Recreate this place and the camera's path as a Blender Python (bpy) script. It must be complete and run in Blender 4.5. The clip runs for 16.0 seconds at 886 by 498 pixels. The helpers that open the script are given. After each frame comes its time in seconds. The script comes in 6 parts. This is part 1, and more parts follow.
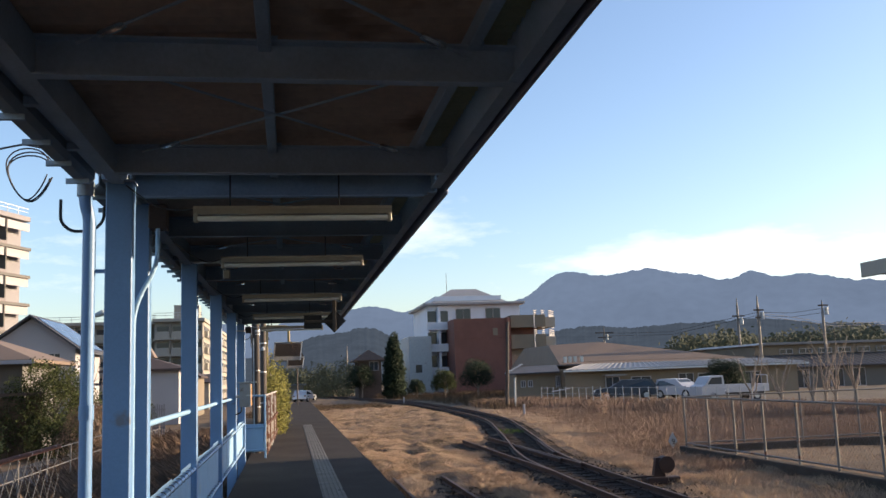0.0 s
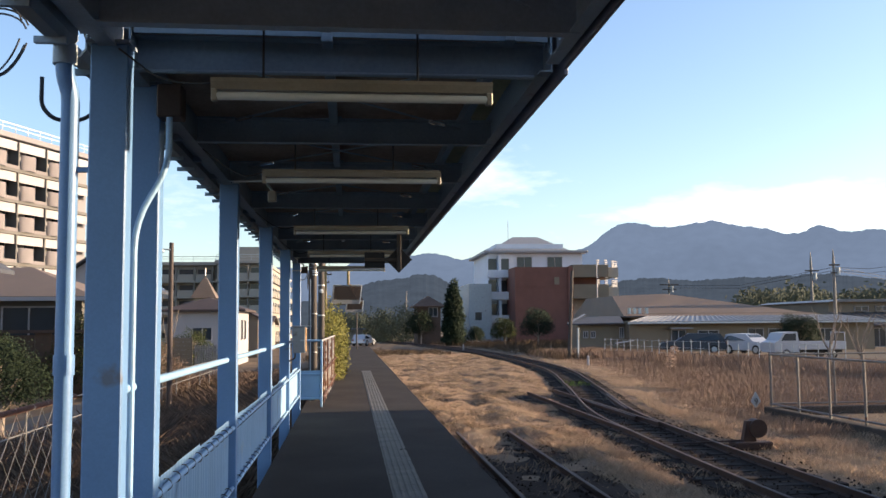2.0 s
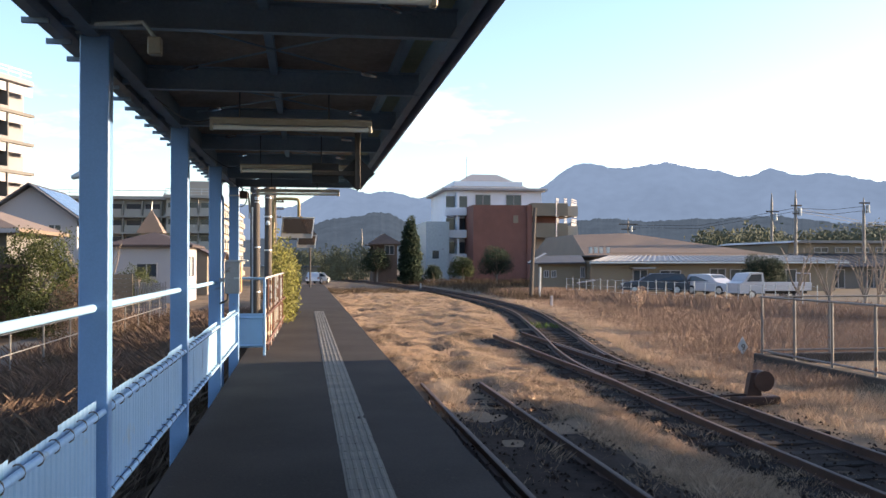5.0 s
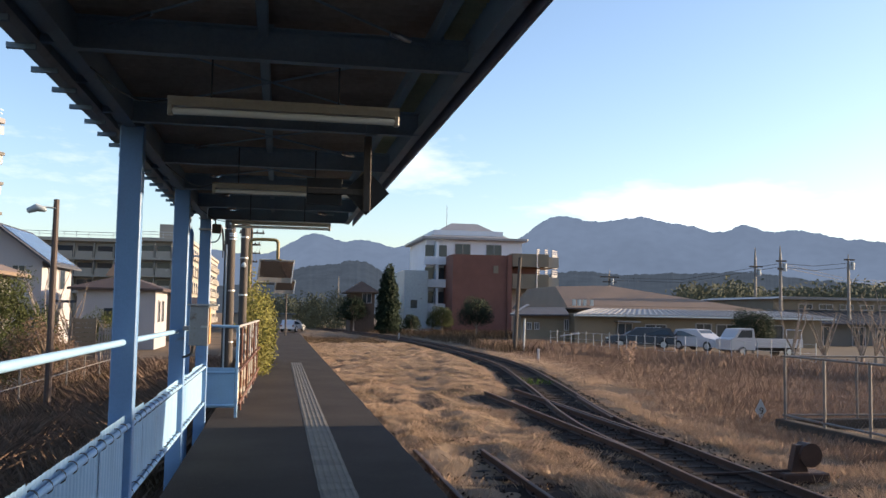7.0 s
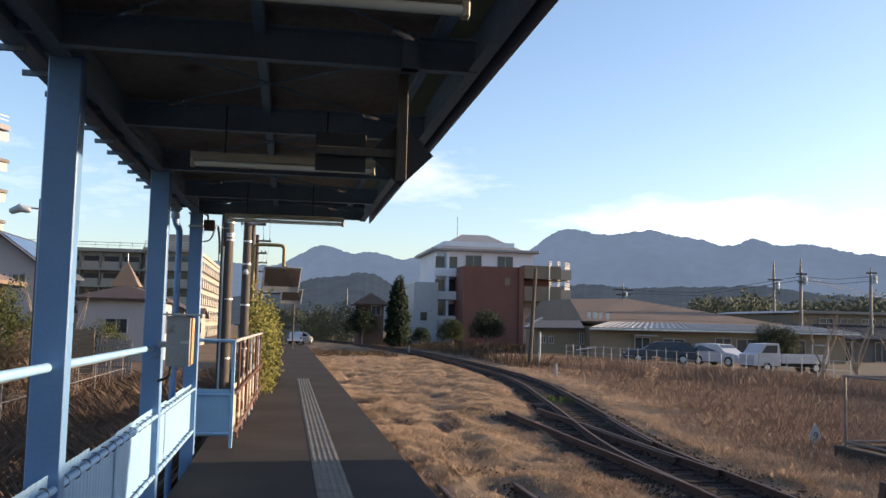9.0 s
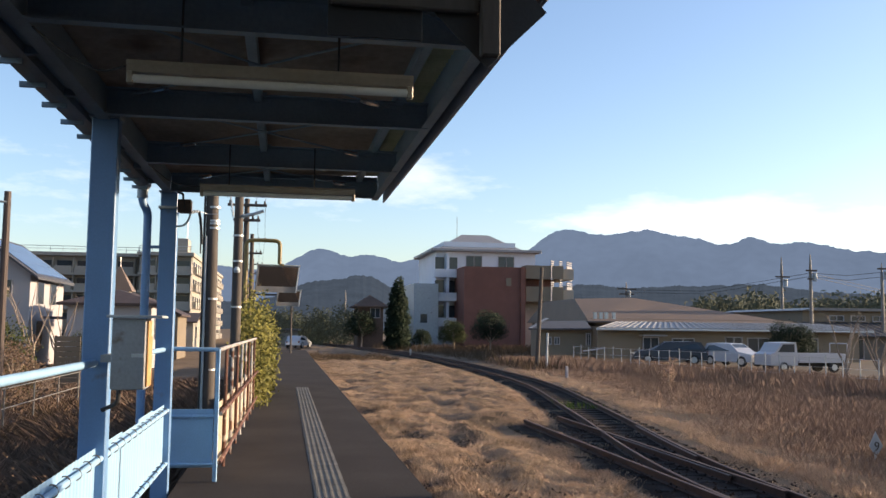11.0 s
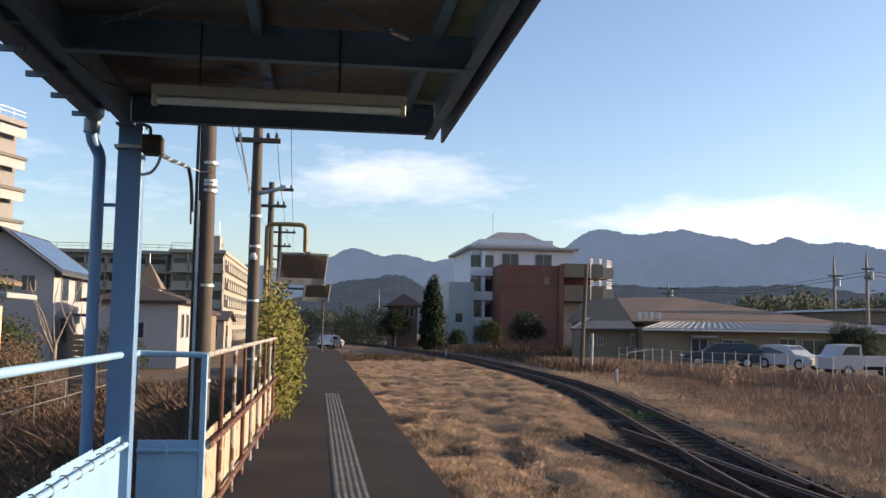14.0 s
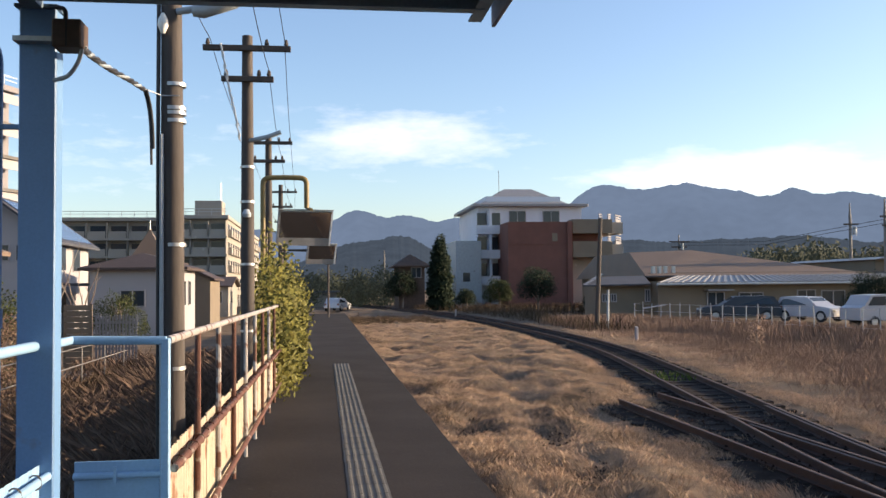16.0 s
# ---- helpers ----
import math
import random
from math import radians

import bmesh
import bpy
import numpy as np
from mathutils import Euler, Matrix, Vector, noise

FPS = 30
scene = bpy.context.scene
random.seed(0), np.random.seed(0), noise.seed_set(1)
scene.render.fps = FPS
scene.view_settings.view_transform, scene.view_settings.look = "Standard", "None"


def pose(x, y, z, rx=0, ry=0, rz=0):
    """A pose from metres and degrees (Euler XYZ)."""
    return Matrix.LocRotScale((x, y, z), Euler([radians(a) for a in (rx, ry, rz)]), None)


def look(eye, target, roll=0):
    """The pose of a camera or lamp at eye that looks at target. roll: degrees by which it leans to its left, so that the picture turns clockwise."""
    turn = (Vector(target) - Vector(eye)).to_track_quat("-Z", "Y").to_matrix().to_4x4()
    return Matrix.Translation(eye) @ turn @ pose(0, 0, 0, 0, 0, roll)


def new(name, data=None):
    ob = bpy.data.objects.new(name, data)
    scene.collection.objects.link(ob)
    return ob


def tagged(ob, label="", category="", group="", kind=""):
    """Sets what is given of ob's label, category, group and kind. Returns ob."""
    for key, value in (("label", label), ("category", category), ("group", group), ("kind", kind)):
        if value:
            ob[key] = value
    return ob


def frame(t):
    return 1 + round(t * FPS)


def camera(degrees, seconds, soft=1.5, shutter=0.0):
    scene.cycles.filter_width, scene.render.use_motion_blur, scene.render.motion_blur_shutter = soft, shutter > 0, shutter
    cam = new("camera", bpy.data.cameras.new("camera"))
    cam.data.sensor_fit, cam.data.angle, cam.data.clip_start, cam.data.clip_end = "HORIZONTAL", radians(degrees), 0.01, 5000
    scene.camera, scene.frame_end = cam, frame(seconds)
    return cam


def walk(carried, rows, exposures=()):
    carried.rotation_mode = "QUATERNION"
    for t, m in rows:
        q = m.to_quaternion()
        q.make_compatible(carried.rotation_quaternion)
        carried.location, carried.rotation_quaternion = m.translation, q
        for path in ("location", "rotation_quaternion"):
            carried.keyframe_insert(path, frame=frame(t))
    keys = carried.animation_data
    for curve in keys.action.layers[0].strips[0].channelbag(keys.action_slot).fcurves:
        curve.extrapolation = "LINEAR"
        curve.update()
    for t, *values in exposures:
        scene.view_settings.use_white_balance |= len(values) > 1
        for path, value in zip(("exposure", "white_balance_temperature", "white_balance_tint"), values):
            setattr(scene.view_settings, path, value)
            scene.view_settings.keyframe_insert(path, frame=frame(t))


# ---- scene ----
cam = camera(52.0, 16.0)
PATH = [
    (0, (-0.539, 0.697, 1.469), (-0.204, 2.649, 1.746), -2.1),
    (0.5, (-0.534, 1.13, 1.483), (-0.302, 3.101, 1.73), -2.0),
    (1, (-0.561, 1.538, 1.49), (-0.362, 3.519, 1.68), -1.6),
    (1.5, (-0.513, 1.922, 1.494), (-0.353, 3.913, 1.606), -2.2),
    (2, (-0.521, 2.284, 1.488), (-0.317, 4.267, 1.654), -0.5),
    (2.5, (-0.462, 2.671, 1.481), (-0.214, 4.653, 1.585), -0.5),
    (3, (-0.48, 2.992, 1.463), (-0.123, 4.96, 1.463), 1.7),
    (3.5, (-0.414, 3.448, 1.463), (-0.176, 5.433, 1.439), 0.5),
    (4, (-0.439, 3.872, 1.469), (-0.16, 5.853, 1.451), 2.6),
    (4.5, (-0.404, 4.29, 1.462), (-0.111, 6.268, 1.468), -0.1),
    (7, (-0.511, 6.687, 1.446), (-0.159, 8.651, 1.587), 1.0),
    (7.5, (-0.482, 7.133, 1.447), (-0.136, 9.091, 1.659), -0.6),
    (8, (-0.476, 7.525, 1.423), (-0.078, 9.47, 1.664), 0.1),
    (8.5, (-0.428, 7.965, 1.408), (-0.071, 9.925, 1.582), 0.5),
    (9, (-0.455, 8.52, 1.448), (-0.122, 10.485, 1.616), 1.3),
    (11.5, (-0.421, 10.907, 1.441), (-0.069, 12.868, 1.613), 0.2),
    (12, (-0.391, 11.292, 1.425), (0.033, 13.239, 1.591), 1.2),
    (12.5, (-0.373, 11.757, 1.449), (-0.003, 13.713, 1.642), 1.8),
    (13, (-0.328, 12.178, 1.428), (0.048, 14.136, 1.588), 1.5),
    (13.5, (-0.33, 12.638, 1.433), (-0.037, 14.607, 1.619), 2.4),
    (14, (-0.316, 13.158, 1.423), (-0.048, 15.133, 1.594), 0.9),
    (14.5, (-0.36, 13.635, 1.471), (-0.118, 15.614, 1.624), 2.6),
    (15, (-0.322, 13.981, 1.453), (-0.075, 15.965, 1.465), -0.9),
    (15.5, (-0.38, 14.446, 1.452), (-0.087, 16.424, 1.495), 2.0),
    (16, (-0.31, 14.927, 1.451), (-0.05, 16.908, 1.534), -0.6),
]
EXPOSURE = [(t, stops, 7100, 14) for t, stops in ((0, 1.2), (1.5, 1.25), (3.0, 1.68), (4.5, 1.86), (7, 1.28), (9, 1.2), (12.5, 1.12), (14, 1.04), (15, 1.18), (16, 1.17))]
walk(cam, [(t, look(eye, target, roll)) for t, eye, target, roll in PATH], EXPOSURE)

# ---- world and sun: low winter sun straight from the track side ----
SUN_EL = 12.5
world = bpy.data.worlds.new("sky")
scene.world = world
world.use_nodes = True
wn, wl = world.node_tree.nodes, world.node_tree.links
wn.clear()


def wnode(kind, **kw):
    n = wn.new(kind)
    for k, v in kw.items():
        if k == "op":
            n.operation = v
        else:
            n.inputs[int(k[1:])].default_value = v
    return n


def wmath(op, a, b=None, c=None):
    n = wn.new("ShaderNodeMath")
    n.operation = op
    for i, v in enumerate((a, b, c)):
        if v is None:
            continue
        if isinstance(v, (int, float)):
            n.inputs[i].default_value = v
        else:
            wl.new(v, n.inputs[i])
    return n.outputs[0]


sky = wn.new("ShaderNodeTexSky")
sky.sky_type = "NISHITA"
sky.sun_disc = False
sky.sun_elevation = radians(SUN_EL)
sky.sun_rotation = radians(90)
sky.altitude, sky.air_density, sky.dust_density, sky.ozone_density = 50, 1.0, 1.0, 3.0
tc = wn.new("ShaderNodeTexCoord")
sep = wn.new("ShaderNodeSeparateXYZ")
wl.new(tc.outputs["Generated"], sep.inputs[0])
az = wmath("ARCTAN2", sep.outputs[0], sep.outputs[1])
el = wmath("ARCSINE", sep.outputs[2])
flat = wn.new("ShaderNodeCombineXYZ")
wl.new(wmath("MULTIPLY", az, 9.0), flat.inputs[0])
wl.new(wmath("MULTIPLY", el, 30.0), flat.inputs[1])
cn = wn.new("ShaderNodeTexNoise")
cn.inputs["Scale"].default_value, cn.inputs["Detail"].default_value, cn.inputs["Roughness"].default_value = 1.6, 8.0, 0.62
wl.new(flat.outputs[0], cn.inputs["Vector"])


def cloud_bank(az0, el0, waz, wel, top):
    da = wmath("DIVIDE", wmath("SUBTRACT", az, radians(az0)), radians(waz))
    de = wmath("DIVIDE", wmath("SUBTRACT", el, radians(el0)), radians(wel))
    r = wmath("ADD", wmath("MULTIPLY", da, da), wmath("MULTIPLY", de, de))
    return wmath("MULTIPLY", wmath("EXPONENT", wmath("MULTIPLY", r, -1.0)), top)


bank = wmath("ADD", cloud_bank(5, 9.3, 6.5, 1.7, 0.75), cloud_bank(25, 6.6, 7.5, 1.4, 0.8))
bank = wmath("ADD", bank, cloud_bank(-14, 7.5, 12, 5.0, 0.22))
bank = wmath("ADD", bank, cloud_bank(60, 5, 25, 3.0, 0.6))
cover = wmath("SUBTRACT", wmath("ADD", bank, wmath("MULTIPLY", cn.outputs["Fac"], 1.1)), 0.75)
cover = wmath("MINIMUM", wmath("MAXIMUM", wmath("MULTIPLY", cover, 0.85), 0.0), 0.55)
mix = wn.new("ShaderNodeMix")
mix.data_type = "RGBA"
wl.new(cover, mix.inputs["Factor"])
tint = wn.new("ShaderNodeMix")
tint.data_type, tint.blend_type = "RGBA", "MULTIPLY"
tint.inputs["Factor"].default_value = 1.0
tint.inputs["B"].default_value = (1.07, 1.02, 1.04, 1)
wl.new(sky.outputs[0], tint.inputs["A"])
wl.new(tint.outputs["Result"], mix.inputs["A"])
mix.inputs["B"].default_value = (5.5, 5.5, 6.2, 1)
bg = wn.new("ShaderNodeBackground")
bg.inputs["Strength"].default_value = 0.132
wl.new(mix.outputs["Result"], bg.inputs["Color"])
out = wn.new("ShaderNodeOutputWorld")
wl.new(bg.outputs[0], out.inputs[0])

sun = new("sun", bpy.data.lights.new("sun", "SUN"))
sun.data.energy, sun.data.angle, sun.data.color = 4.3, radians(0.5), (1.0, 0.82, 0.6)
sun.matrix_world = look((60, 2.5, 60 * math.tan(radians(SUN_EL))), (0, 0, 0))

# ---- materials ----


def mat(name, color, rough=0.7, metal=0.0, scale=6.0, vary=0.25, fine=60.0, bump=0.15, spot=None, spot_at=0.62, spot_scale=3.0,
        per=0.0, island=False, emit=0.0, dim=1.0, stretch=None, spec=0.5):
    """A painted or natural surface: base colour broken up at two scales, relief, stains of a second colour, and a shade per piece."""
    m = bpy.data.materials.new(name)
    m.use_nodes = True
    N, L = m.node_tree.nodes, m.node_tree.links
    b = N["Principled BSDF"]
    b.inputs["Roughness"].default_value, b.inputs["Metallic"].default_value = rough, metal
    b.inputs["Specular IOR Level"].default_value = min(spec, 0.12) if rough >= 0.85 else spec
    co = N.new("ShaderNodeNewGeometry")
    vec = co.outputs["Position"]
    if stretch:
        mp = N.new("ShaderNodeMapping")
        mp.inputs["Scale"].default_value = stretch
        L.new(vec, mp.inputs["Vector"])
        vec = mp.outputs[0]

    def noise_tex(s, d):
        n = N.new("ShaderNodeTexNoise")
        n.inputs["Scale"].default_value, n.inputs["Detail"].default_value = s, d
        L.new(vec, n.inputs["Vector"])
        return n.outputs["Fac"]

    big, small = noise_tex(scale, 4.0), noise_tex(fine, 3.0)
    add = N.new("ShaderNodeMath")
    add.operation = "MULTIPLY_ADD"
    add.inputs[1].default_value = 0.6
    L.new(big, add.inputs[0])
    half = N.new("ShaderNodeMath")
    half.operation = "MULTIPLY"
    half.inputs[1].default_value = 0.4
    L.new(small, half.inputs[0])
    L.new(half.outputs[0], add.inputs[2])
    ramp = N.new("ShaderNodeMapRange")
    ramp.inputs["From Min"].default_value, ramp.inputs["From Max"].default_value = 0.3, 0.7
    ramp.inputs["To Min"].default_value, ramp.inputs["To Max"].default_value = 1 - vary, 1 + vary
    L.new(add.outputs[0], ramp.inputs["Value"])
    fac = ramp.outputs[0]
    if per:
        src = co.outputs["Random Per Island"] if island else N.new("ShaderNodeObjectInfo").outputs["Random"]
        pr = N.new("ShaderNodeMapRange")
        pr.inputs["To Min"].default_value, pr.inputs["To Max"].default_value = 1 - per, 1 + per
        L.new(src, pr.inputs["Value"])
        mu = N.new("ShaderNodeMath")
        mu.operation = "MULTIPLY"
        L.new(fac, mu.inputs[0])
        L.new(pr.outputs[0], mu.inputs[1])
        fac = mu.outputs[0]
    sc = N.new("ShaderNodeVectorMath")
    sc.operation = "SCALE"
    sc.inputs[0].default_value = color
    L.new(fac, sc.inputs["Scale"])
    col = sc.outputs[0]
    if spot:
        sn = noise_tex(spot_scale, 6.0)
        st = N.new("ShaderNodeMapRange")
        st.inputs["From Min"].default_value, st.inputs["From Max"].default_value = spot_at, spot_at + 0.08
        L.new(sn, st.inputs["Value"])
        mx = N.new("ShaderNodeMix")
        mx.data_type = "RGBA"
        L.new(st.outputs[0], mx.inputs["Factor"])
        L.new(col, mx.inputs["A"])
        mx.inputs["B"].default_value = (*spot, 1)
        col = mx.outputs["Result"]
    # dim darkens the base, so a backdrop's painted haze shows through its emission
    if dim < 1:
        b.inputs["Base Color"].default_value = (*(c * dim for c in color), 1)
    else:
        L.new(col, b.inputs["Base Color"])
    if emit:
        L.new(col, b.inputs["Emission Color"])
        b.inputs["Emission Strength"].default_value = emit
    if bump:
        bp = N.new("ShaderNodeBump")
        bp.inputs["Strength"].default_value, bp.inputs["Distance"].default_value = bump, 0.02
        L.new(add.outputs[0], bp.inputs["Height"])
        L.new(bp.outputs[0], b.inputs["Normal"])
    return m


RUST = (0.13, 0.05, 0.025)
M_blue = mat("blue_paint", (0.125, 0.25, 0.44), 0.42, vary=0.12, scale=2.5, fine=90, bump=0.05, spot=(0.14, 0.17, 0.22), spot_at=0.68, spot_scale=5)
M_blue_pale = mat("pale_blue_paint", (0.25, 0.43, 0.62), 0.5, vary=0.12, scale=3, bump=0.05, spot=(0.2, 0.24, 0.28), spot_at=0.68)
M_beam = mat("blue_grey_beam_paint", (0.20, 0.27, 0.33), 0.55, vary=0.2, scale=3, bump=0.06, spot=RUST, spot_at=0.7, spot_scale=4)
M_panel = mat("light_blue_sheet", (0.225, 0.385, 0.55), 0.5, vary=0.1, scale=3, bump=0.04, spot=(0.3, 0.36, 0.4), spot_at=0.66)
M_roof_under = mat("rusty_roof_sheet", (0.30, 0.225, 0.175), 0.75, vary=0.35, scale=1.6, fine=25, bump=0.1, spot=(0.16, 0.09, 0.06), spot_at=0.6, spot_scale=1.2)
# Near-canopy sheet and beam colours are lightened in place of missing bounced light
M_roof_near = mat("bounce_lit_roof_sheet", (0.52, 0.36, 0.26), 0.7, vary=0.25, scale=1.6, fine=25, bump=0.1, spot=(0.28, 0.17, 0.11), spot_at=0.6, spot_scale=1.2)
M_beam_near = mat("bounce_lit_beam_paint", (0.36, 0.44, 0.52), 0.55, vary=0.2, scale=3, bump=0.06, spot=RUST, spot_at=0.72, spot_scale=4)
M_fascia = mat("weathered_fascia", (0.17, 0.17, 0.21), 0.6, vary=0.2, scale=4)
M_clear = mat("yellowed_plastic_sheet", (0.42, 0.38, 0.22), 0.4, vary=0.2, scale=5)
M_gutter = mat("grey_gutter", (0.32, 0.36, 0.38), 0.5, vary=0.15, scale=4, spot=(0.2, 0.2, 0.19), spot_at=0.63)
M_cabinet = mat("weathered_cabinet_steel", (0.27, 0.27, 0.275), 0.6, vary=0.2, scale=5, spot=(0.15, 0.10, 0.07), spot_at=0.64, spot_scale=6)
M_asphalt = mat("worn_asphalt", (0.034, 0.0285, 0.026), 0.93, vary=0.4, scale=0.8, fine=45, bump=0.35, spot=(0.05, 0.041, 0.035), spot_at=0.63, spot_scale=16)
M_edge = mat("platform_wall_concrete", (0.065, 0.054, 0.046), 0.9, vary=0.35, scale=2.5, fine=40, bump=0.4)
M_tactile = mat("worn_yellow_tactile", (0.092, 0.083, 0.068), 0.75, vary=0.25, scale=5, fine=70, bump=0.2, spot=(0.075, 0.068, 0.058), spot_at=0.56, per=0.15)
M_lamp_body = mat("aged_lamp_enamel", (0.33, 0.28, 0.215), 0.5, vary=0.15, scale=8, spot=(0.28, 0.22, 0.15), spot_at=0.66)
M_tube = mat("unlit_tube_glass", (0.72, 0.70, 0.64), 0.25, vary=0.05, scale=8)
M_steel = mat("galvanised_steel", (0.45, 0.46, 0.46), 0.4, 0.6, vary=0.15, scale=10)
M_bright = mat("bright_turnbuckle_steel", (0.85, 0.85, 0.84), 0.18, 1.0, vary=0.03, scale=10, bump=0)
M_dark = mat("black_rubber", (0.02, 0.02, 0.022), 0.6, vary=0.2, scale=10)
M_sign_back = mat("dark_sign_back", (0.009, 0.009, 0.011), 0.6, vary=0.2, scale=9)
M_rust = mat("rusty_pipe", (0.10, 0.038, 0.024), 0.8, vary=0.4, scale=14, fine=80, bump=0.4, spot=(0.36, 0.32, 0.27), spot_at=0.6, spot_scale=9)
M_peel = mat("peeling_white_paint", (0.36, 0.34, 0.32), 0.6, vary=0.2, scale=9, fine=60, bump=0.3, spot=(0.12, 0.05, 0.03), spot_at=0.52, spot_scale=9)
M_cream = mat("cream_sheet", (0.36, 0.305, 0.225), 0.6, vary=0.2, scale=4, spot=(0.20, 0.09, 0.045), spot_at=0.58, spot_scale=6)
M_door = mat("peeling_orange_door", (0.46, 0.24, 0.09), 0.6, vary=0.25, scale=9, spot=(0.6, 0.52, 0.4), spot_at=0.55, spot_scale=12)
M_pole = mat("weathered_pole", (0.062, 0.05, 0.043), 0.8, vary=0.3, scale=6, fine=50, bump=0.3, stretch=(1, 1, 0.15))
M_yellow_pipe = mat("dull_yellow_pipe", (0.20, 0.14, 0.045), 0.5, vary=0.3, scale=5, spot=(0.14, 0.09, 0.04), spot_at=0.6)
M_rail = mat("rusty_rail", (0.06, 0.032, 0.024), 0.7, 0.15, vary=0.3, scale=7)
M_sleeper = mat("old_sleeper", (0.03, 0.023, 0.02), 0.9, vary=0.35, scale=5, fine=60, bump=0.5, per=0.3)
M_ballast = mat("dark_ballast", (0.026, 0.017, 0.0135), 0.95, vary=0.6, scale=4, fine=34, bump=1.0, spot=(0.07, 0.047, 0.03), spot_at=0.62, spot_scale=2.2)
M_ground = mat("dry_field_soil", (0.165, 0.118, 0.08), 0.95, vary=0.4, scale=0.5, fine=18, bump=0.6, spot=(0.075, 0.055, 0.036), spot_at=0.6, spot_scale=0.9)
M_grass = mat("dry_grass", (0.42, 0.30, 0.21), 0.8, vary=0.2, scale=0.35, fine=3, bump=0, per=0.35, island=True, spec=0.15)
M_weed = mat("red_brown_weeds", (0.245, 0.165, 0.12), 0.85, vary=0.25, scale=0.4, fine=3, bump=0, per=0.22, island=True, spec=0.15)
M_weed_dark = mat("dark_withered_weeds", (0.085, 0.058, 0.036), 0.9, vary=0.3, scale=0.5, fine=3, bump=0, per=0.45, island=True, spec=0.15)
M_weed_fine = mat("tangled_scrub", (0.128, 0.088, 0.066), 0.9, vary=0.3, scale=0.5, fine=3, bump=0, per=0.4, island=True, spec=0.1)
# Darker old grass, with the shade of the hollows put into its colour
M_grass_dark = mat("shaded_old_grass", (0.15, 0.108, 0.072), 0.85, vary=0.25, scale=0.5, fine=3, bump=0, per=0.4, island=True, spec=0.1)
M_green = mat("fresh_weed_leaves", (0.10, 0.15, 0.03), 0.6, vary=0.3, scale=2, fine=9, bump=0, per=0.4, island=True, spec=0.08)
M_leaf = mat("hedge_leaves", (0.125, 0.118, 0.032), 0.6, vary=0.3, scale=1.2, fine=6, bump=0, per=0.5, island=True, spec=0.08)
M_leaf_dark2 = mat("garden_leaves", (0.04, 0.048, 0.018), 0.7, vary=0.3, scale=0.9, fine=4, bump=0, per=0.5, island=True, spec=0.08)
M_leaf_dark = mat("conifer_leaves", (0.018, 0.028, 0.016), 0.7, vary=0.3, scale=0.6, fine=4, bump=0, per=0.4, island=True, spec=0.08)
# A little emission on the far leaves stands in for haze
M_leaf_far = mat("haze_glow_tree_leaves", (0.042, 0.048, 0.034), 0.8, vary=0.3, scale=0.15, fine=1, bump=0, per=0.22, island=True, emit=0.12, spec=0.08)
M_bark = mat("pale_bark", (0.26, 0.21, 0.17), 0.9, vary=0.3, scale=5, fine=30, bump=0.3)
M_white = mat("white_render", (0.33, 0.32, 0.33), 0.8, vary=0.08, scale=0.5, fine=20, bump=0.05)
M_white_cool = mat("cool_white_render", (0.58, 0.61, 0.66), 0.8, vary=0.08, scale=0.5, fine=20, bump=0.05)
M_offwhite = mat("cream_render", (0.31, 0.285, 0.245), 0.8, vary=0.1, scale=0.5, fine=20, bump=0.05, spot=(0.5, 0.45, 0.38), spot_at=0.66, spot_scale=0.8)
M_brick = mat("red_brick_tile", (0.15, 0.062, 0.047), 0.8, vary=0.2, scale=0.8, fine=14, bump=0.2)
M_tan = mat("tan_render", (0.20, 0.165, 0.125), 0.85, vary=0.12, scale=0.6, fine=15, bump=0.05)
M_tan_roof = mat("tan_metal_roof", (0.17, 0.12, 0.085), 0.6, vary=0.12, scale=0.7)
M_tile_roof = mat("grey_metal_roof", (0.15, 0.15, 0.152), 0.45, vary=0.15, scale=1.5)
M_dark_roof = mat("dark_slate_roof", (0.05, 0.054, 0.066), 0.75, vary=0.25, scale=2)
M_brown_roof = mat("brown_roof", (0.058, 0.038, 0.032), 0.7, vary=0.25, scale=2)
M_solar = mat("blue_solar_panel", (0.06, 0.09, 0.17), 0.2, vary=0.1, scale=2)
M_window = mat("dark_window_glass", (0.035, 0.045, 0.055), 0.12, vary=0.2, scale=0.8, bump=0)
M_concrete = mat("apartment_concrete", (0.33, 0.295, 0.25), 0.85, vary=0.1, scale=0.4, fine=12, bump=0.05, spot=(0.26, 0.235, 0.2), spot_at=0.64, spot_scale=0.5)
M_balcony = mat("balcony_panel", (0.115, 0.108, 0.10), 0.8, vary=0.12, scale=0.7)
M_car_dark = mat("dark_grey_car_paint", (0.03, 0.032, 0.038), 0.4, 0.0, vary=0.03, scale=3, bump=0)
M_car_silver = mat("silver_car_paint", (0.50, 0.51, 0.53), 0.25, 0.4, vary=0.03, scale=3, bump=0)
M_car_white = mat("white_car_paint", (0.36, 0.37, 0.40), 0.3, vary=0.03, scale=3, bump=0)
M_tyre = mat("tyre_rubber", (0.02, 0.02, 0.02), 0.8, vary=0.2, scale=9)
# Distance haze is put into these colours, which glow instead of taking sunlight
M_mount = mat("painted_haze_mountain", (0.07, 0.10, 0.155), 0.95, vary=0.10, scale=0.004, fine=0.03, bump=0, emit=1.0, dim=0.05, spec=0.0)
M_hill = mat("painted_haze_wooded_hill", (0.027, 0.037, 0.052), 0.95, vary=0.2, scale=0.05, fine=0.4, bump=0, emit=1.0, dim=0.15, spec=0.0)
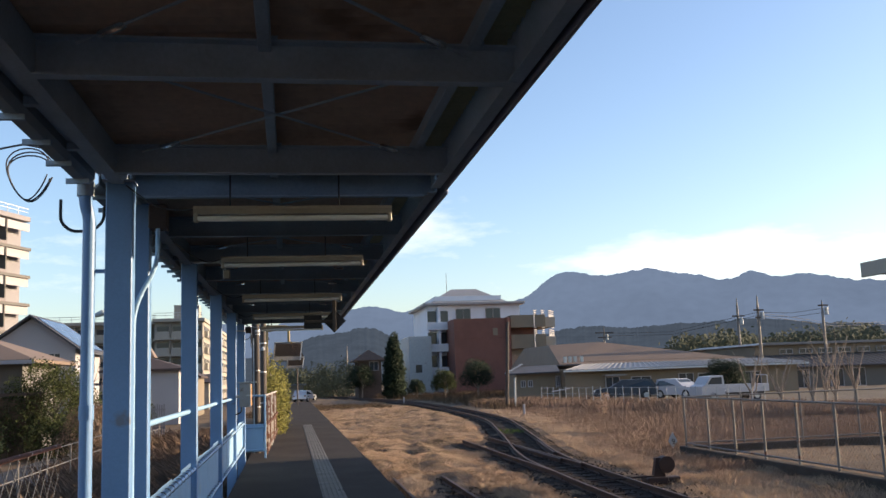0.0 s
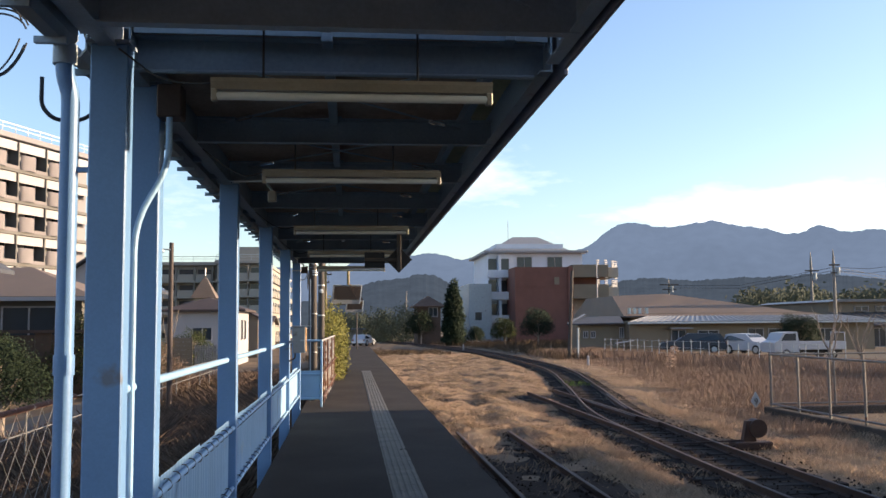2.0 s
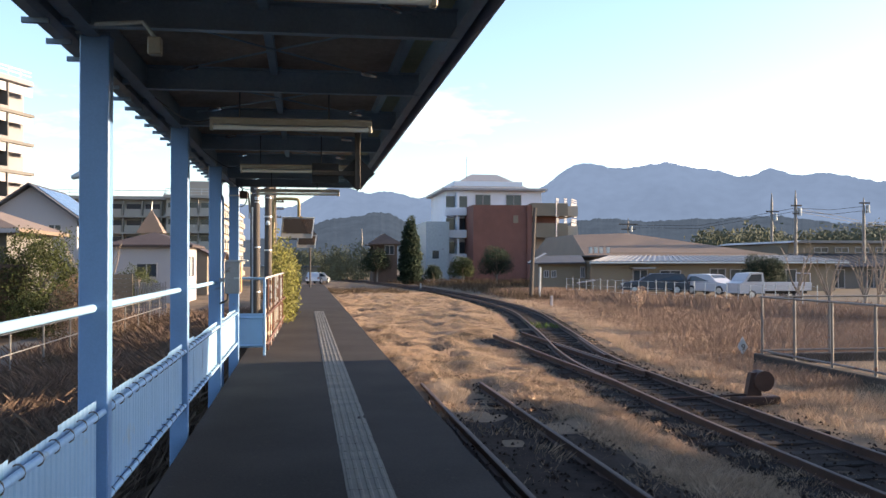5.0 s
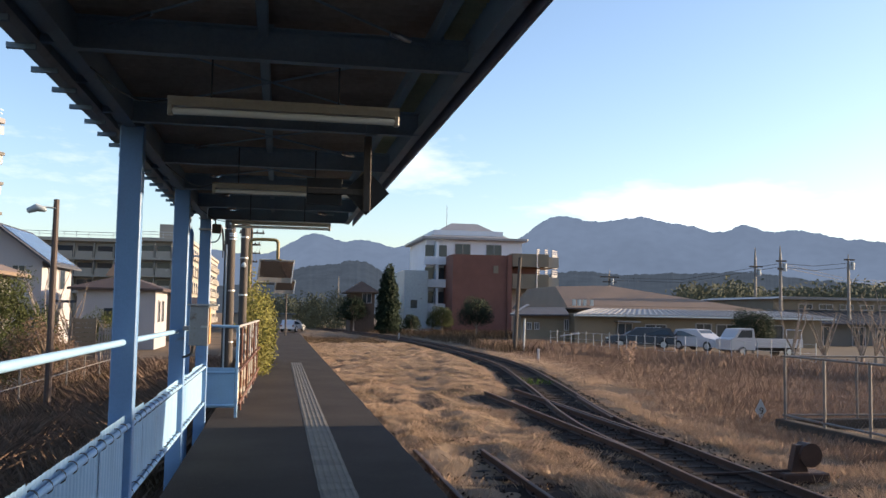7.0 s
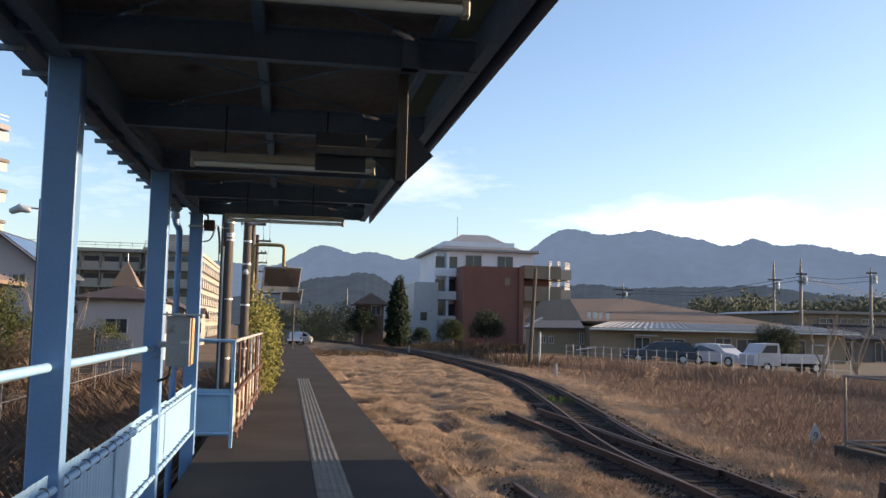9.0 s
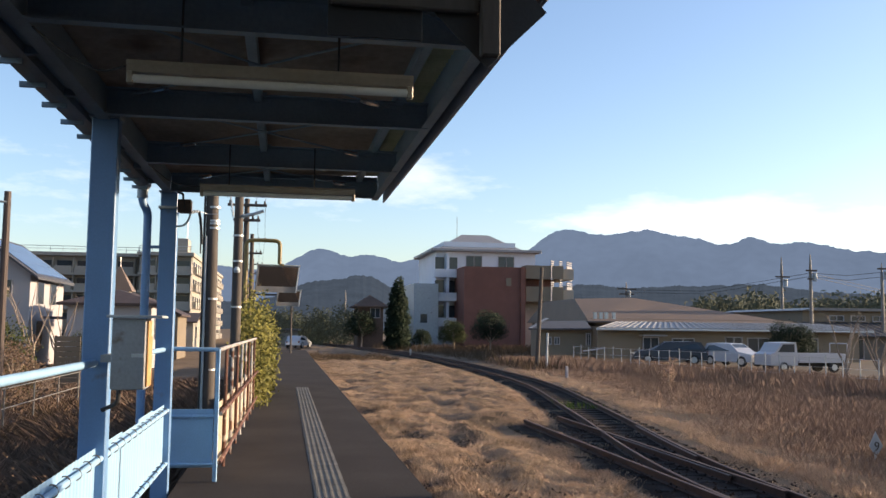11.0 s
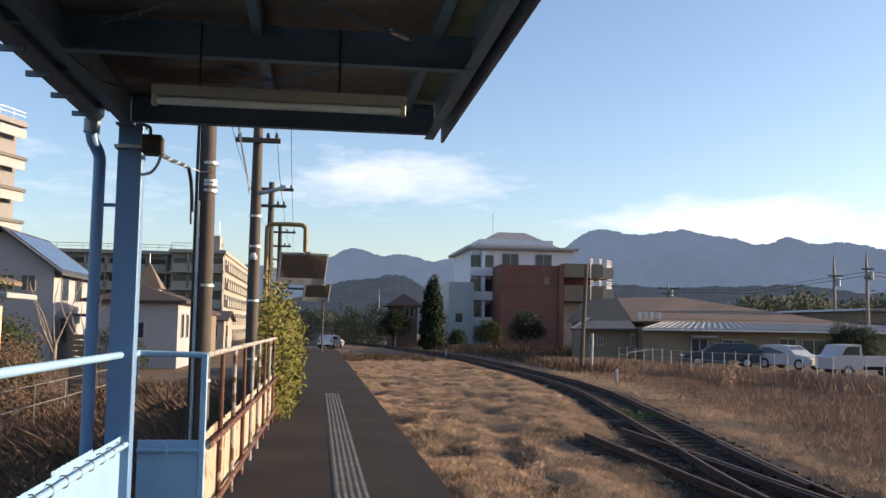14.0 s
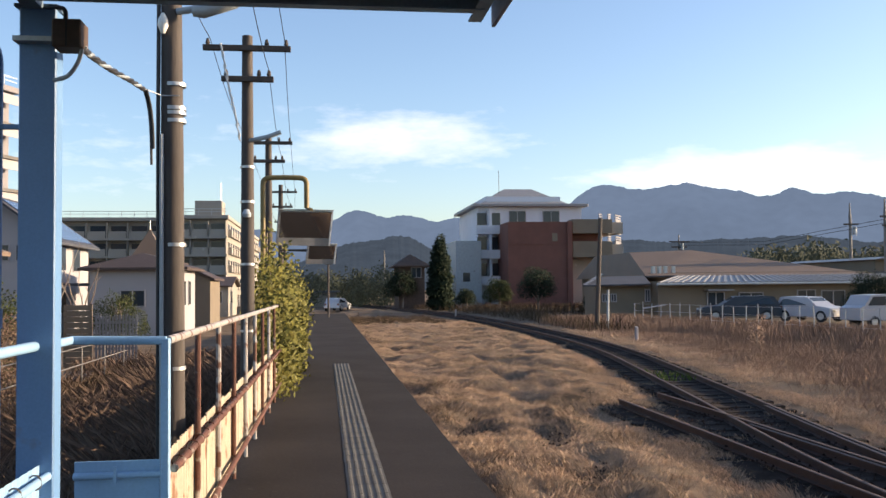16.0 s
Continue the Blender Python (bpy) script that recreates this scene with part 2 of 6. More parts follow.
M_tub = mat("rounded_balcony_concrete", (0.20, 0.18, 0.18), 0.85, vary=0.12, scale=0.7)
M_tower = mat("tower_back_wall", (0.235, 0.225, 0.235), 0.85, vary=0.12, scale=0.4, fine=12, bump=0.05)
M_fence = mat("dull_grey_fence", (0.15, 0.14, 0.13), 0.6, vary=0.2, scale=6, spot=RUST, spot_at=0.62, spot_scale=8)
M_timber = mat("dark_brown_timber", (0.075, 0.048, 0.035), 0.8, vary=0.3, scale=3, fine=30, bump=0.2)
M_rib = mat("pale_roof_rib", (0.24, 0.24, 0.245), 0.5, vary=0.1, scale=2)
M_gravel = mat("car_park_gravel", (0.13, 0.105, 0.08), 0.95, vary=0.2, scale=0.6, fine=14, bump=0.2)
M_road = mat("grey_road", (0.11, 0.105, 0.10), 0.9, vary=0.15, scale=0.6, fine=30, bump=0.2)
M_mirror = bpy.data.materials.new("mirror_glass")
M_mirror.use_nodes = True
M_mirror.node_tree.nodes["Principled BSDF"].inputs["Base Color"].default_value = (0.62, 0.60, 0.58, 1)
M_mirror.node_tree.nodes["Principled BSDF"].inputs["Metallic"].default_value = 1.0
M_mirror.node_tree.nodes["Principled BSDF"].inputs["Roughness"].default_value = 0.06

# ---- mesh building ----


class Shape:
    """Collects boxes, tubes and sheets in world metres."""

    def __init__(self):
        self.v, self.f = [], []

    def poly(self, pts, faces):
        n = len(self.v)
        self.v += [tuple(p) for p in pts]
        self.f += [tuple(n + i for i in f) for f in faces]
        return self

    def box(self, x0, x1, y0, y1, z0, z1, c=0.0):
        if c <= 0:
            p = [(x, y, z) for z in (z0, z1) for y in (y0, y1) for x in (x0, x1)]
            return self.poly(p, [(0, 2, 3, 1), (4, 5, 7, 6), (0, 1, 5, 4), (2, 6, 7, 3), (0, 4, 6, 2), (1, 3, 7, 5)])
        bm = bmesh.new()
        bmesh.ops.create_cube(bm, size=1)
        for v in bm.verts:
            v.co = ((x0 + x1) / 2 + v.co.x * (x1 - x0), (y0 + y1) / 2 + v.co.y * (y1 - y0), (z0 + z1) / 2 + v.co.z * (z1 - z0))
        bmesh.ops.bevel(bm, geom=bm.edges[:], offset=c, segments=1, affect="EDGES")
        bm.verts.index_update()
        self.poly([v.co[:] for v in bm.verts], [[v.index for v in f.verts] for f in bm.faces])
        bm.free()
        return self

    def tube(self, pts, r, n=10, caps=True):
        pts = [Vector(p) for p in pts]
        rs = r if isinstance(r, (list, tuple)) else [r] * len(pts)
        base, ring, side = len(self.v), [], None
        for i, p in enumerate(pts):
            d = (pts[min(i + 1, len(pts) - 1)] - pts[max(i - 1, 0)]).normalized()
            if side is None:
                side = d.orthogonal().normalized()
            side = (side - d * side.dot(d)).normalized()
            up = d.cross(side)
            for k in range(n):
                a = 2 * math.pi * k / n
                ring.append(p + (side * math.cos(a) + up * math.sin(a)) * rs[i])
        faces = []
        for i in range(len(pts) - 1):
            for k in range(n):
                a, b = i * n + k, i * n + (k + 1) % n
                faces.append((a, b, b + n, a + n))
        if caps:
            faces.append(tuple(range(n - 1, -1, -1)))
            faces.append(tuple(range((len(pts) - 1) * n, len(pts) * n)))
        return self.poly(ring, faces)

    def prism(self, outline, y0, y1, axis="y"):
        """A closed outline of (x, z) drawn out along y, or of (y, z) along x."""
        n = len(outline)
        put = (lambda a, b, t: (a, t, b)) if axis == "y" else (lambda a, b, t: (t, a, b))
        pts = [put(a, b, t) for t in (y0, y1) for a, b in outline]
        faces = [(i, (i + 1) % n, (i + 1) % n + n, i + n) for i in range(n)] + [tuple(range(n)), tuple(range(2 * n - 1, n - 1, -1))]
        return self.poly(pts, faces)

    def mesh(self, name, loc=(0, 0, 0), smooth=False):
        me = bpy.data.meshes.new(name)
        me.from_pydata([(x - loc[0], y - loc[1], z - loc[2]) for x, y, z in self.v], [], self.f)
        bm = bmesh.new()
        bm.from_mesh(me)
        bmesh.ops.recalc_face_normals(bm, faces=bm.faces[:])
        bm.to_mesh(me)
        bm.free()
        if smooth:
            me.shade_smooth()
            me.set_sharp_from_angle(angle=radians(35))
        return me


PLACE = {}


def thing(name, loc, label, category, group="", kind=""):
    ob = new(name)
    ob.location = loc
    PLACE[ob] = Vector(loc)
    return tagged(ob, label, category, group, kind)


def part(name, shape, material, parent, label="", smooth=True):
    ob = new(name, shape.mesh(name, PLACE[parent], smooth))
    ob.data.materials.append(material)
    ob.parent = parent
    PLACE[ob] = PLACE[parent]
    return tagged(ob, label)


def solid(name, shape, material, label, category="", kind="", group="", smooth=True):
    ob = new(name, shape.mesh(name, (0, 0, 0), smooth))
    ob.data.materials.append(material)
    PLACE[ob] = Vector((0, 0, 0))
    return tagged(ob, label, category, group, kind)


def S():
    return Shape()


# ---- ground: one sheet out to the horizon ----
rng = np.random.default_rng(7)


def steps(*spans):
    out = []
    for a, b, d in spans:
        out += list(np.arange(a, b, d))
    return np.array(out + [spans[-1][1]], float)


LINE_Y = [-60, -9, 20.5, 24, 26.5, 29, 31.5, 35, 38.5, 42.5, 47.5, 55, 65, 75, 85, 100, 115, 150, 260]
LINE_X = [5.735, 5.735, 5.735, 5.97, 6.32, 6.76, 7.22, 7.82, 8.42, 9.08, 9.66, 10.05, 10.25, 10.2, 9.75, 8.3, 6.1, 1.0, -15.0]
LINE_D = np.gradient(np.array(LINE_X), np.array(LINE_Y))


def line_at(y):
    """Smooth curve through the points of the line's plan."""
    i = min(max(int(np.searchsorted(LINE_Y, y, side="right")) - 1, 0), len(LINE_Y) - 2)
    h = LINE_Y[i + 1] - LINE_Y[i]
    t = (y - LINE_Y[i]) / h
    return (LINE_X[i] * (1 + 2 * t) * (1 - t) ** 2 + h * LINE_D[i] * t * (1 - t) ** 2
            + LINE_X[i + 1] * t * t * (3 - 2 * t) + h * LINE_D[i + 1] * t * t * (t - 1))


LINE_TABLE = [float(line_at(-60 + 0.1 * k)) for k in range(3201)]


def track_mid(y):
    """The middle of the running line: straight past the platform, through the turnout, then bending away and far off back to the left."""
    k = min(max((y + 60) * 10, 0.0), 3199.0)
    i = int(k)
    return LINE_TABLE[i] + (LINE_TABLE[i + 1] - LINE_TABLE[i]) * (k - i)


SIDING_X, SIDING_END = 5.735, 32.0


def ground_z(x, y):
    z = -0.86
    if x < -1.6:
        z = -0.86 - 0.25 * min(1.0, (-1.6 - x) / 2.5)
    n = noise.noise((x * 0.55, y * 0.55, 0.0)) * 0.06 + noise.noise((x * 1.7, y * 1.7, 4.0)) * 0.035
    lump = 0.0
    if 1.2 < x and abs(x - track_mid(y)) > 1.3 and y > 13 and x < track_mid(y) and not (x > 4.3 and y < 32.5):
        w = min(1.0, (abs(x - track_mid(y)) - 1.3) / 0.8, (x - 1.2) / 0.5 if y < 24 else 1.0, max(0.0, (y - 13) / 8))
        if y < 32:
            w = min(w, max(0.0, (4.3 - x) / 0.8))
        lump = w * (0.10 + 0.15 * noise.noise((x * 0.9, y * 0.55, 9.0)) + 0.17 * noise.noise((x * 2.1, y * 1.4, 2.0)))
    if abs(x - track_mid(y)) < 1.3 or (1.0 < x < 3.4 and y < 20):
        n *= 0.3
        z -= 0.03
    far = max(abs(x), abs(y - 40))
    return z + (n + lump if far < 90 else 0.0)


xs = steps((-4000, -400, 600), (-400, -40, 40), (-40, -8, 2), (-8, 22, 0.28), (22, 60, 2), (60, 400, 40), (400, 4000, 600))
ys = steps((-4000, -400, 600), (-400, -10, 30), (-10, 4, 1), (4, 60, 0.32), (60, 130, 2.5), (130, 400, 30), (400, 4000, 600))
gv = [(x, y, ground_z(x, y)) for y in ys for x in xs]
nx = len(xs)
gf = [(j * nx + i, j * nx + i + 1, (j + 1) * nx + i + 1, (j + 1) * nx + i) for j in range(len(ys) - 1) for i in range(nx - 1)]
ground = solid("ground", S().poly(gv, gf), M_ground, "dry winter field with bare brown soil", "ground", "structure")
ground.data.shade_smooth()

# ---- platform ----
PX0, PX1, PY0, PY1 = -1.37, 0.88, -9.0, 67.0
solid("platform", S().box(PX0, PX1 - 0.03, PY0, PY1, -1.2, -0.02), M_edge, "old concrete platform wall with dark stains", "platform", "structure")
surf = S()
py = list(np.arange(PY0, PY1 + 0.01, 0.8))
for j, y in enumerate(py):
    for x in (PX0, -0.7, 0.2, PX1 - 0.03 + 0.02 * noise.noise((0.0, y * 0.9, 2.0))):
        surf.v.append((x, y, 0.004 * noise.noise((x, y * 0.5, 1.0))))
    if j:
        for k in range(3):
            a = (j - 1) * 4 + k
            surf.f.append((a, a + 1, a + 5, a + 4))
solid("pavement", surf, M_asphalt, "dark worn asphalt platform surface", "pavement", "structure")

# ---- platform canopies ----
ROOF_L, ROOF_R = -1.66, 0.42
BEAM_Z0, BEAM_Z1 = 2.60, 2.755


def roof_z(x):
    return 2.775 + 0.03 * (x - ROOF_L)


def channel(s, x0, x1, y, z0, z1, t=0.008, w=0.055):
    """A channel beam across the platform, open towards the walker."""
    return s.prism([(y - w, z0), (y, z0), (y, z1), (y - w, z1), (y - w, z1 - t), (y - t, z1 - t), (y - t, z0 + t), (y - w, z0 + t)], x0, x1, "x")


def canopy(y0, y1, post_ys, beam_ys, label, steel, sheet_mat, out_):
    c = thing("platform_canopy", (-1.48, post_ys[-1], 0), label, "canopy")
    for y in post_ys:
        p = part("post", S().box(-1.55, -1.402, y - 0.05, y + 0.05, -1.0, BEAM_Z0 + 0.02, 0.006), M_blue, c)
        part("end_cap_plate", S().box(-1.565, -1.395, y - 0.07, y + 0.07, BEAM_Z0 + 0.02, BEAM_Z0 + 0.032), steel, p)
    for y in beam_ys:
        b = part("beam", channel(S(), -1.445, 0.36, y, BEAM_Z0, BEAM_Z1), steel, c, smooth=False)
        for x in (-0.60, 0.20):
            part("clip", S().box(x - 0.03, x + 0.03, y - 0.06, y + 0.02, BEAM_Z1, BEAM_Z1 + 0.012), steel, b)
    # girder on the posts, rafters out to the eave, purlins
    ga, gb, t = BEAM_Z0 + 0.01, BEAM_Z1 + 0.012, 0.009
    part("girder", S().prism([(-1.52, ga), (-1.45, ga), (-1.45, gb), (-1.52, gb), (-1.52, gb - t), (-1.45 - t, gb - t), (-1.45 - t, ga + t), (-1.52, ga + t)], y0, y1),
         steel, c, "blue-grey steel girder along the post tops", smooth=False)
    for x, w in ((-0.62, 0.05), (0.19, 0.05), (-1.60, 0.04)):
        z = roof_z(x) - 0.016
        part("purlin", S().box(x - w / 2, x + w / 2, y0, y1, z - 0.07, z, 0.004), steel, c)
    for y in np.arange(y0 + 0.35, y1, 0.75):
        part("bracket", S().box(-1.62, -1.52, y - 0.02, y + 0.02, 2.65, 2.685), steel, c)
    # corrugated sheet: waves 76 mm apart, running across the platform
    sheet = S()
    ys_ = np.arange(y0 - 0.02, y1 + 0.02, 0.019)
    for j, y in enumerate(ys_):
        w = 0.009 * math.sin(2 * math.pi * y / 0.076)
        for x in (ROOF_L - 0.03, 0.205):
            sheet.v.append((x, y, roof_z(x) + w))
        if j:
            a = 2 * j - 2
            sheet.f.append((a, a + 1, a + 3, a + 2))
    part("roof_sheet", sheet, sheet_mat, c, "brown rusty corrugated roof sheet")
    strip = S()
    for j, y in enumerate(ys_):
        w = 0.009 * math.sin(2 * math.pi * y / 0.076)
        for x in (0.212, 0.37):
            strip.v.append((x, y, roof_z(x) + w))
        if j:
            a = 2 * j - 2
            strip.f.append((a, a + 1, a + 3, a + 2))
    part("skylight_strip", strip, M_clear, c, "yellowed translucent corrugated strip")
    part("edge_channel", S().box(0.37, 0.378, y0, y1, BEAM_Z0 + 0.005, 2.84).box(0.32, 0.37, y0, y1, BEAM_Z0 + 0.005, BEAM_Z0 + 0.013), steel, c)
    part("fascia", S().box(0.402 + out_, ROOF_R + out_, y0 - 0.02, y1 + 0.02, BEAM_Z0 - 0.01, 2.87, 0.003), M_fascia, c, "weathered grey fascia board")
    part("top_flashing", S().box(0.33, 0.40 + out_, y0, y1, 2.872, 2.878), M_fascia, c)
    for ya in (y0 + 0.01, y1 - 0.12):
        part("end_strip", S().box(-1.44, 0.36, ya, ya + 0.012, BEAM_Z1 - 0.01, 2.80), steel, c)
    # bracing rods with turnbuckles
    for i in range(len(beam_ys) - 1):
        a, b = beam_ys[i], beam_ys[i + 1]
        z = BEAM_Z1 - 0.05
        for xa, xb in ((-1.30, 0.16), (0.16, -1.30)):
            p, q = Vector((xa, a + 0.03, z)), Vector((xb, b - 0.06, z - 0.008 if xa < xb else z + 0.008))
            r = part("tie_rod", S().tube([p, q], 0.006, 6), steel, c)
            near, far = (p.lerp(q, 0.85), p.lerp(q, 0.93))
            part("turnbuckle", S().tube([near, p.lerp(q, 0.86), p.lerp(q, 0.92), far], [0.009, 0.017, 0.017, 0.009], 8), M_bright, r, "bright steel turnbuckle")
    # gutter below the eave
    g = S()
    prof = [(-1.74, 2.745), (-1.74, 2.66), (-1.715, 2.63), (-1.655, 2.63), (-1.63, 2.66), (-1.63, 2.745)]
    inn = [(x + (0.006 if x < -1.69 else -0.006), z + (0.006 if z < 2.7 else 0)) for x, z in prof]
    g.prism(prof + inn[::-1], y0, y1)
    gt = part("gutter", g, M_gutter, c)
    for y in np.arange(y0 + 0.2, y1, 0.42):
        part("hanger", S().box(-1.755, -1.63, y - 0.012, y + 0.012, 2.605, 2.632), steel, gt)
    return c


FAR_POSTS = [6.63, 9.62, 12.80, 15.93, 18.87]
FAR_BEAMS = [6.30, 7.86, 9.36, 10.95, 12.56, 14.15, 15.74, 17.25, 18.66]
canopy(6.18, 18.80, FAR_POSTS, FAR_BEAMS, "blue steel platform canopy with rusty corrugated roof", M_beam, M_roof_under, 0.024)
# near section takes the sheet and beam copies with light put into their colour
NEAR_POSTS = [-0.2, 2.9, 6.0]
NEAR_BEAMS = [-0.6, 0.98, 2.54, 4.10, 5.68]
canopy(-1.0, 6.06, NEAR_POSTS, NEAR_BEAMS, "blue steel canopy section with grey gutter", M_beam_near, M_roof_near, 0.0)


def elbow_pipe(s, pts, r, n=10):
    """A pipe with rounded bends."""
    pts = [Vector(p) for p in pts]
    out = [pts[0]]
    for a, b, c in zip(pts, pts[1:], pts[2:]):
        d = min((b - a).length, (c - b).length) * 0.45
        p, q = b + (a - b).normalized() * d, b + (c - b).normalized() * d
        for k in range(5):
            t = k / 4
            out.append(p * (1 - t) ** 2 + b * 2 * t * (1 - t) + q * t * t)
    return s.tube(out + [pts[-1]], r, n)


for y, off, lab in ((6.08, 0.02, "round blue downpipe strapped to a canopy post"), (18.86, 0.045, "blue downpipe with an offset bend under the gutter")):
    d = thing("downpipe", (-1.68, y, -0.3), lab, "downpipe", "downpipes")
    part("pipe", elbow_pipe(S(), [(-1.66 - off, y - off, 2.64), (-1.66 - off, y - off, 2.52), (-1.66, y, 2.44), (-1.66, y, 2.25), (-1.66, y, -0.85)], 0.036, 12), M_blue, d)
    part("collar", S().tube([(-1.66 - off, y - off, 2.56), (-1.66 - off, y - off, 2.645)], 0.047, 12), M_gutter, d)
    part("socket", S().tube([(-1.66, y, 1.30), (-1.66, y, 1.38)], 0.041, 12), M_blue, d)
    part("strap", S().box(-1.66, -1.54, y - 0.012, y + 0.012, 2.12, 2.14), M_blue, d)

# ---- hand rails and corrugated side panels between the posts ----
for i in range(4):
    ya, yb = FAR_POSTS[i] + 0.05, FAR_POSTS[i + 1] - 0.05
    r = thing("side_barrier", (-1.48, ya, 0), "light blue side rail with a corrugated panel between canopy posts", "barrier", "barriers between canopy posts")
    part("hand_rail", S().tube([(-1.48, ya, 1.225), (-1.48, yb, 1.225)], 0.021, 12), M_blue_pale, r, "pale blue round hand rail")
    for z in (0.70, 0.24):
        part("pipe_rail", S().tube([(-1.425, ya, z), (-1.425, yb, z)], 0.017, 10), M_blue_pale, r)
    # sheets with folded ribs, slightly out of line with one another
    n = 4
    for k in range(n):
        a, b = ya + (yb - ya) * k / n, ya + (yb - ya) * (k + 1) / n
        sh, cols = S(), int((b - a) / 0.02)
        top = 0.752 + 0.012 * math.sin(k * 2.3 + i)
        dx = 0.004 * math.sin(k * 1.7 + i * 2)
        for c in range(cols + 1):
            y = a + (b - a + 0.03) * c / cols
            ph = (y * 12.5) % 1.0
            x = -1.455 + dx + (0.0045 if ph < 0.3 else 0.0)
            for z in (0.19, top):
                sh.v.append((x, y, z))
                sh.v.append((x - 0.002, y, z))
            if c:
                o = 4 * c - 4
                sh.f += [(o, o + 4, o + 6, o + 2), (o + 1, o + 3, o + 7, o + 5), (o + 2, o + 6, o + 7, o + 3), (o, o + 1, o + 5, o + 4)]
        part("panel", sh, M_panel, r, smooth=False)
    for y in np.arange(ya + 0.12, yb, 0.235):
        for z in (0.70, 0.24):
            ring = [(-1.438 + 0.029 * math.cos(a), y + 0.02 * math.sin(a * 0.5), z + 0.029 * math.sin(a)) for a in np.linspace(0, 2 * math.pi, 11)]
            part("wire_tie", S().tube(ring, 0.0035, 5), M_fence, r)
stub = thing("rail_end", (-1.46, 6.3, 0), "bright blue rail end beside the doubled posts", "rail")
part("upright", S().tube([(-1.47, 6.24, -1.0), (-1.47, 6.24, 1.225)], 0.018, 10), M_blue_pale, stub)
part("hand_rail", S().tube([(-1.48, 6.22, 1.225), (-1.48, 6.46, 1.225)], 0.021, 12), M_blue_pale, stub)
part("pipe_rail", S().tube([(-1.44, 6.2, 0.70), (-1.44, 6.46, 0.70)], 0.017, 10), M_blue_pale, stub)

# ---- barrier across the end of the canopy ----
e = thing("end_barrier", (-1.25, 19.31, 0), "pale blue sheet panel in a pipe frame across the canopy end", "barrier")
part("panel", S().box(-1.45, -1.07, 19.315, 19.322, 0.13, 0.665, 0.002), M_blue_pale, e)
part("top_rail", S().tube([(-1.46, 19.0, 1.222), (-1.46, 19.3, 1.222), (-1.04, 19.3, 1.215)], 0.02, 10), M_blue_pale, e)
for z in (0.60, 0.16):
    part("pipe_rail", S().tube([(-1.45, 19.30, z), (-1.04, 19.30, z)], 0.016, 10), M_blue_pale, e)
part("corner_post", S().box(-1.062, -1.022, 19.28, 19.32, 0.0, 1.225, 0.005), M_blue_pale, e)
part("strap", S().box(-1.27, -1.255, 19.277, 19.284, 0.56, 0.645), M_blue_pale, e)

# ---- rusty fence beyond the canopy ----
f = thing("platform_fence", (-1.0, 23, 0), "rusty pipe fence with cream corrugated sheets along the platform", "fence")


def fence_x(y):
    return -1.035 + 0.0125 * (y - 19.3)


ty = [19.32, 27.5]
part("top_rail", S().tube([(fence_x(y), y, 1.215) for y in ty], 0.02, 10), M_peel, f, "rusty top rail with peeling white paint")
for z in (0.62, 0.17):
    part("pipe_rail", S().tube([(fence_x(y) + 0.03, y, z) for y in ty], 0.02, 10), M_rust, f)
for y in np.arange(20.25, 27.6, 0.92):
    part("post", S().tube([(fence_x(y), y, 0.0), (fence_x(y), y, 1.21)], 0.017, 8), M_peel if int(y * 3) % 2 else M_rust, f)
for k, y in enumerate(np.arange(19.36, 27.3, 0.46)):
    sh = S()
    cols = 22
    for c in range(cols + 1):
        yy = y + 0.44 * c / cols
        x = fence_x(yy) - 0.028 + (0.010 if (yy * 12.5) % 1.0 < 0.35 else 0.0)
        for z in (0.10, 0.68 + 0.01 * math.sin(k * 2.1)):
            sh.v += [(x, yy, z), (x - 0.002, yy, z)]
        if c:
            o = 4 * c - 4
            sh.f += [(o, o + 4, o + 6, o + 2), (o + 1, o + 3, o + 7, o + 5), (o + 2, o + 6, o + 7, o + 3), (o, o + 1, o + 5, o + 4)]
    part("panel", sh, M_cream, f, smooth=False)
for y in np.arange(19.5, 27.2, 0.22):
    ring = [(fence_x(y) + 0.018 + 0.032 * math.cos(a), y, 0.62 + 0.030 * math.sin(a)) for a in np.linspace(0, 2 * math.pi, 9)]
    part("wire_tie", S().tube(ring, 0.004, 5), M_rust, f)

# ---- fluorescent lamps under the canopy ----
LAMP_X0, LAMP_X1 = -1.06, 0.05


def lamp(y, slack):
    l = thing("fluorescent_lamp", (-0.5, y, 2.45), "long unlit fluorescent lamp in aged cream housing hung on rods", "lamp", "canopy lamps")
    part("housing", S().prism([(y - 0.03, 2.455), (y - 0.03, 2.44), (y - 0.018, 2.412), (y + 0.018, 2.412), (y + 0.03, 2.44), (y + 0.03, 2.455)],
                              LAMP_X0, LAMP_X1, "x"), M_lamp_body, l, smooth=False)
    part("tube", S().tube([(LAMP_X0 + 0.02, y - 0.005, 2.388), (LAMP_X1 - 0.02, y - 0.005, 2.388)], 0.017, 12), M_tube, l, "white glass tube")
    for x in (LAMP_X0, LAMP_X1 - 0.025):
        part("lamp_holder", S().box(x, x + 0.025, y - 0.022, y + 0.015, 2.366, 2.415, 0.004), M_lamp_body, l)
    for x in (-0.86, -0.25):
        part("hanger_rod", S().tube([(x, y, 2.455), (x, y, 2.75)], 0.005, 6), M_dark, l)
    cable = [(LAMP_X0, y, 2.44), (LAMP_X0 - 0.1, y + 0.02, 2.44 - slack), (LAMP_X0 - 0.22, y + 0.05, 2.47), (-1.44, y + 0.1, 2.6)]
    part("cable", elbow_pipe(S(), cable, 0.004, 6), M_dark, l)
    return l


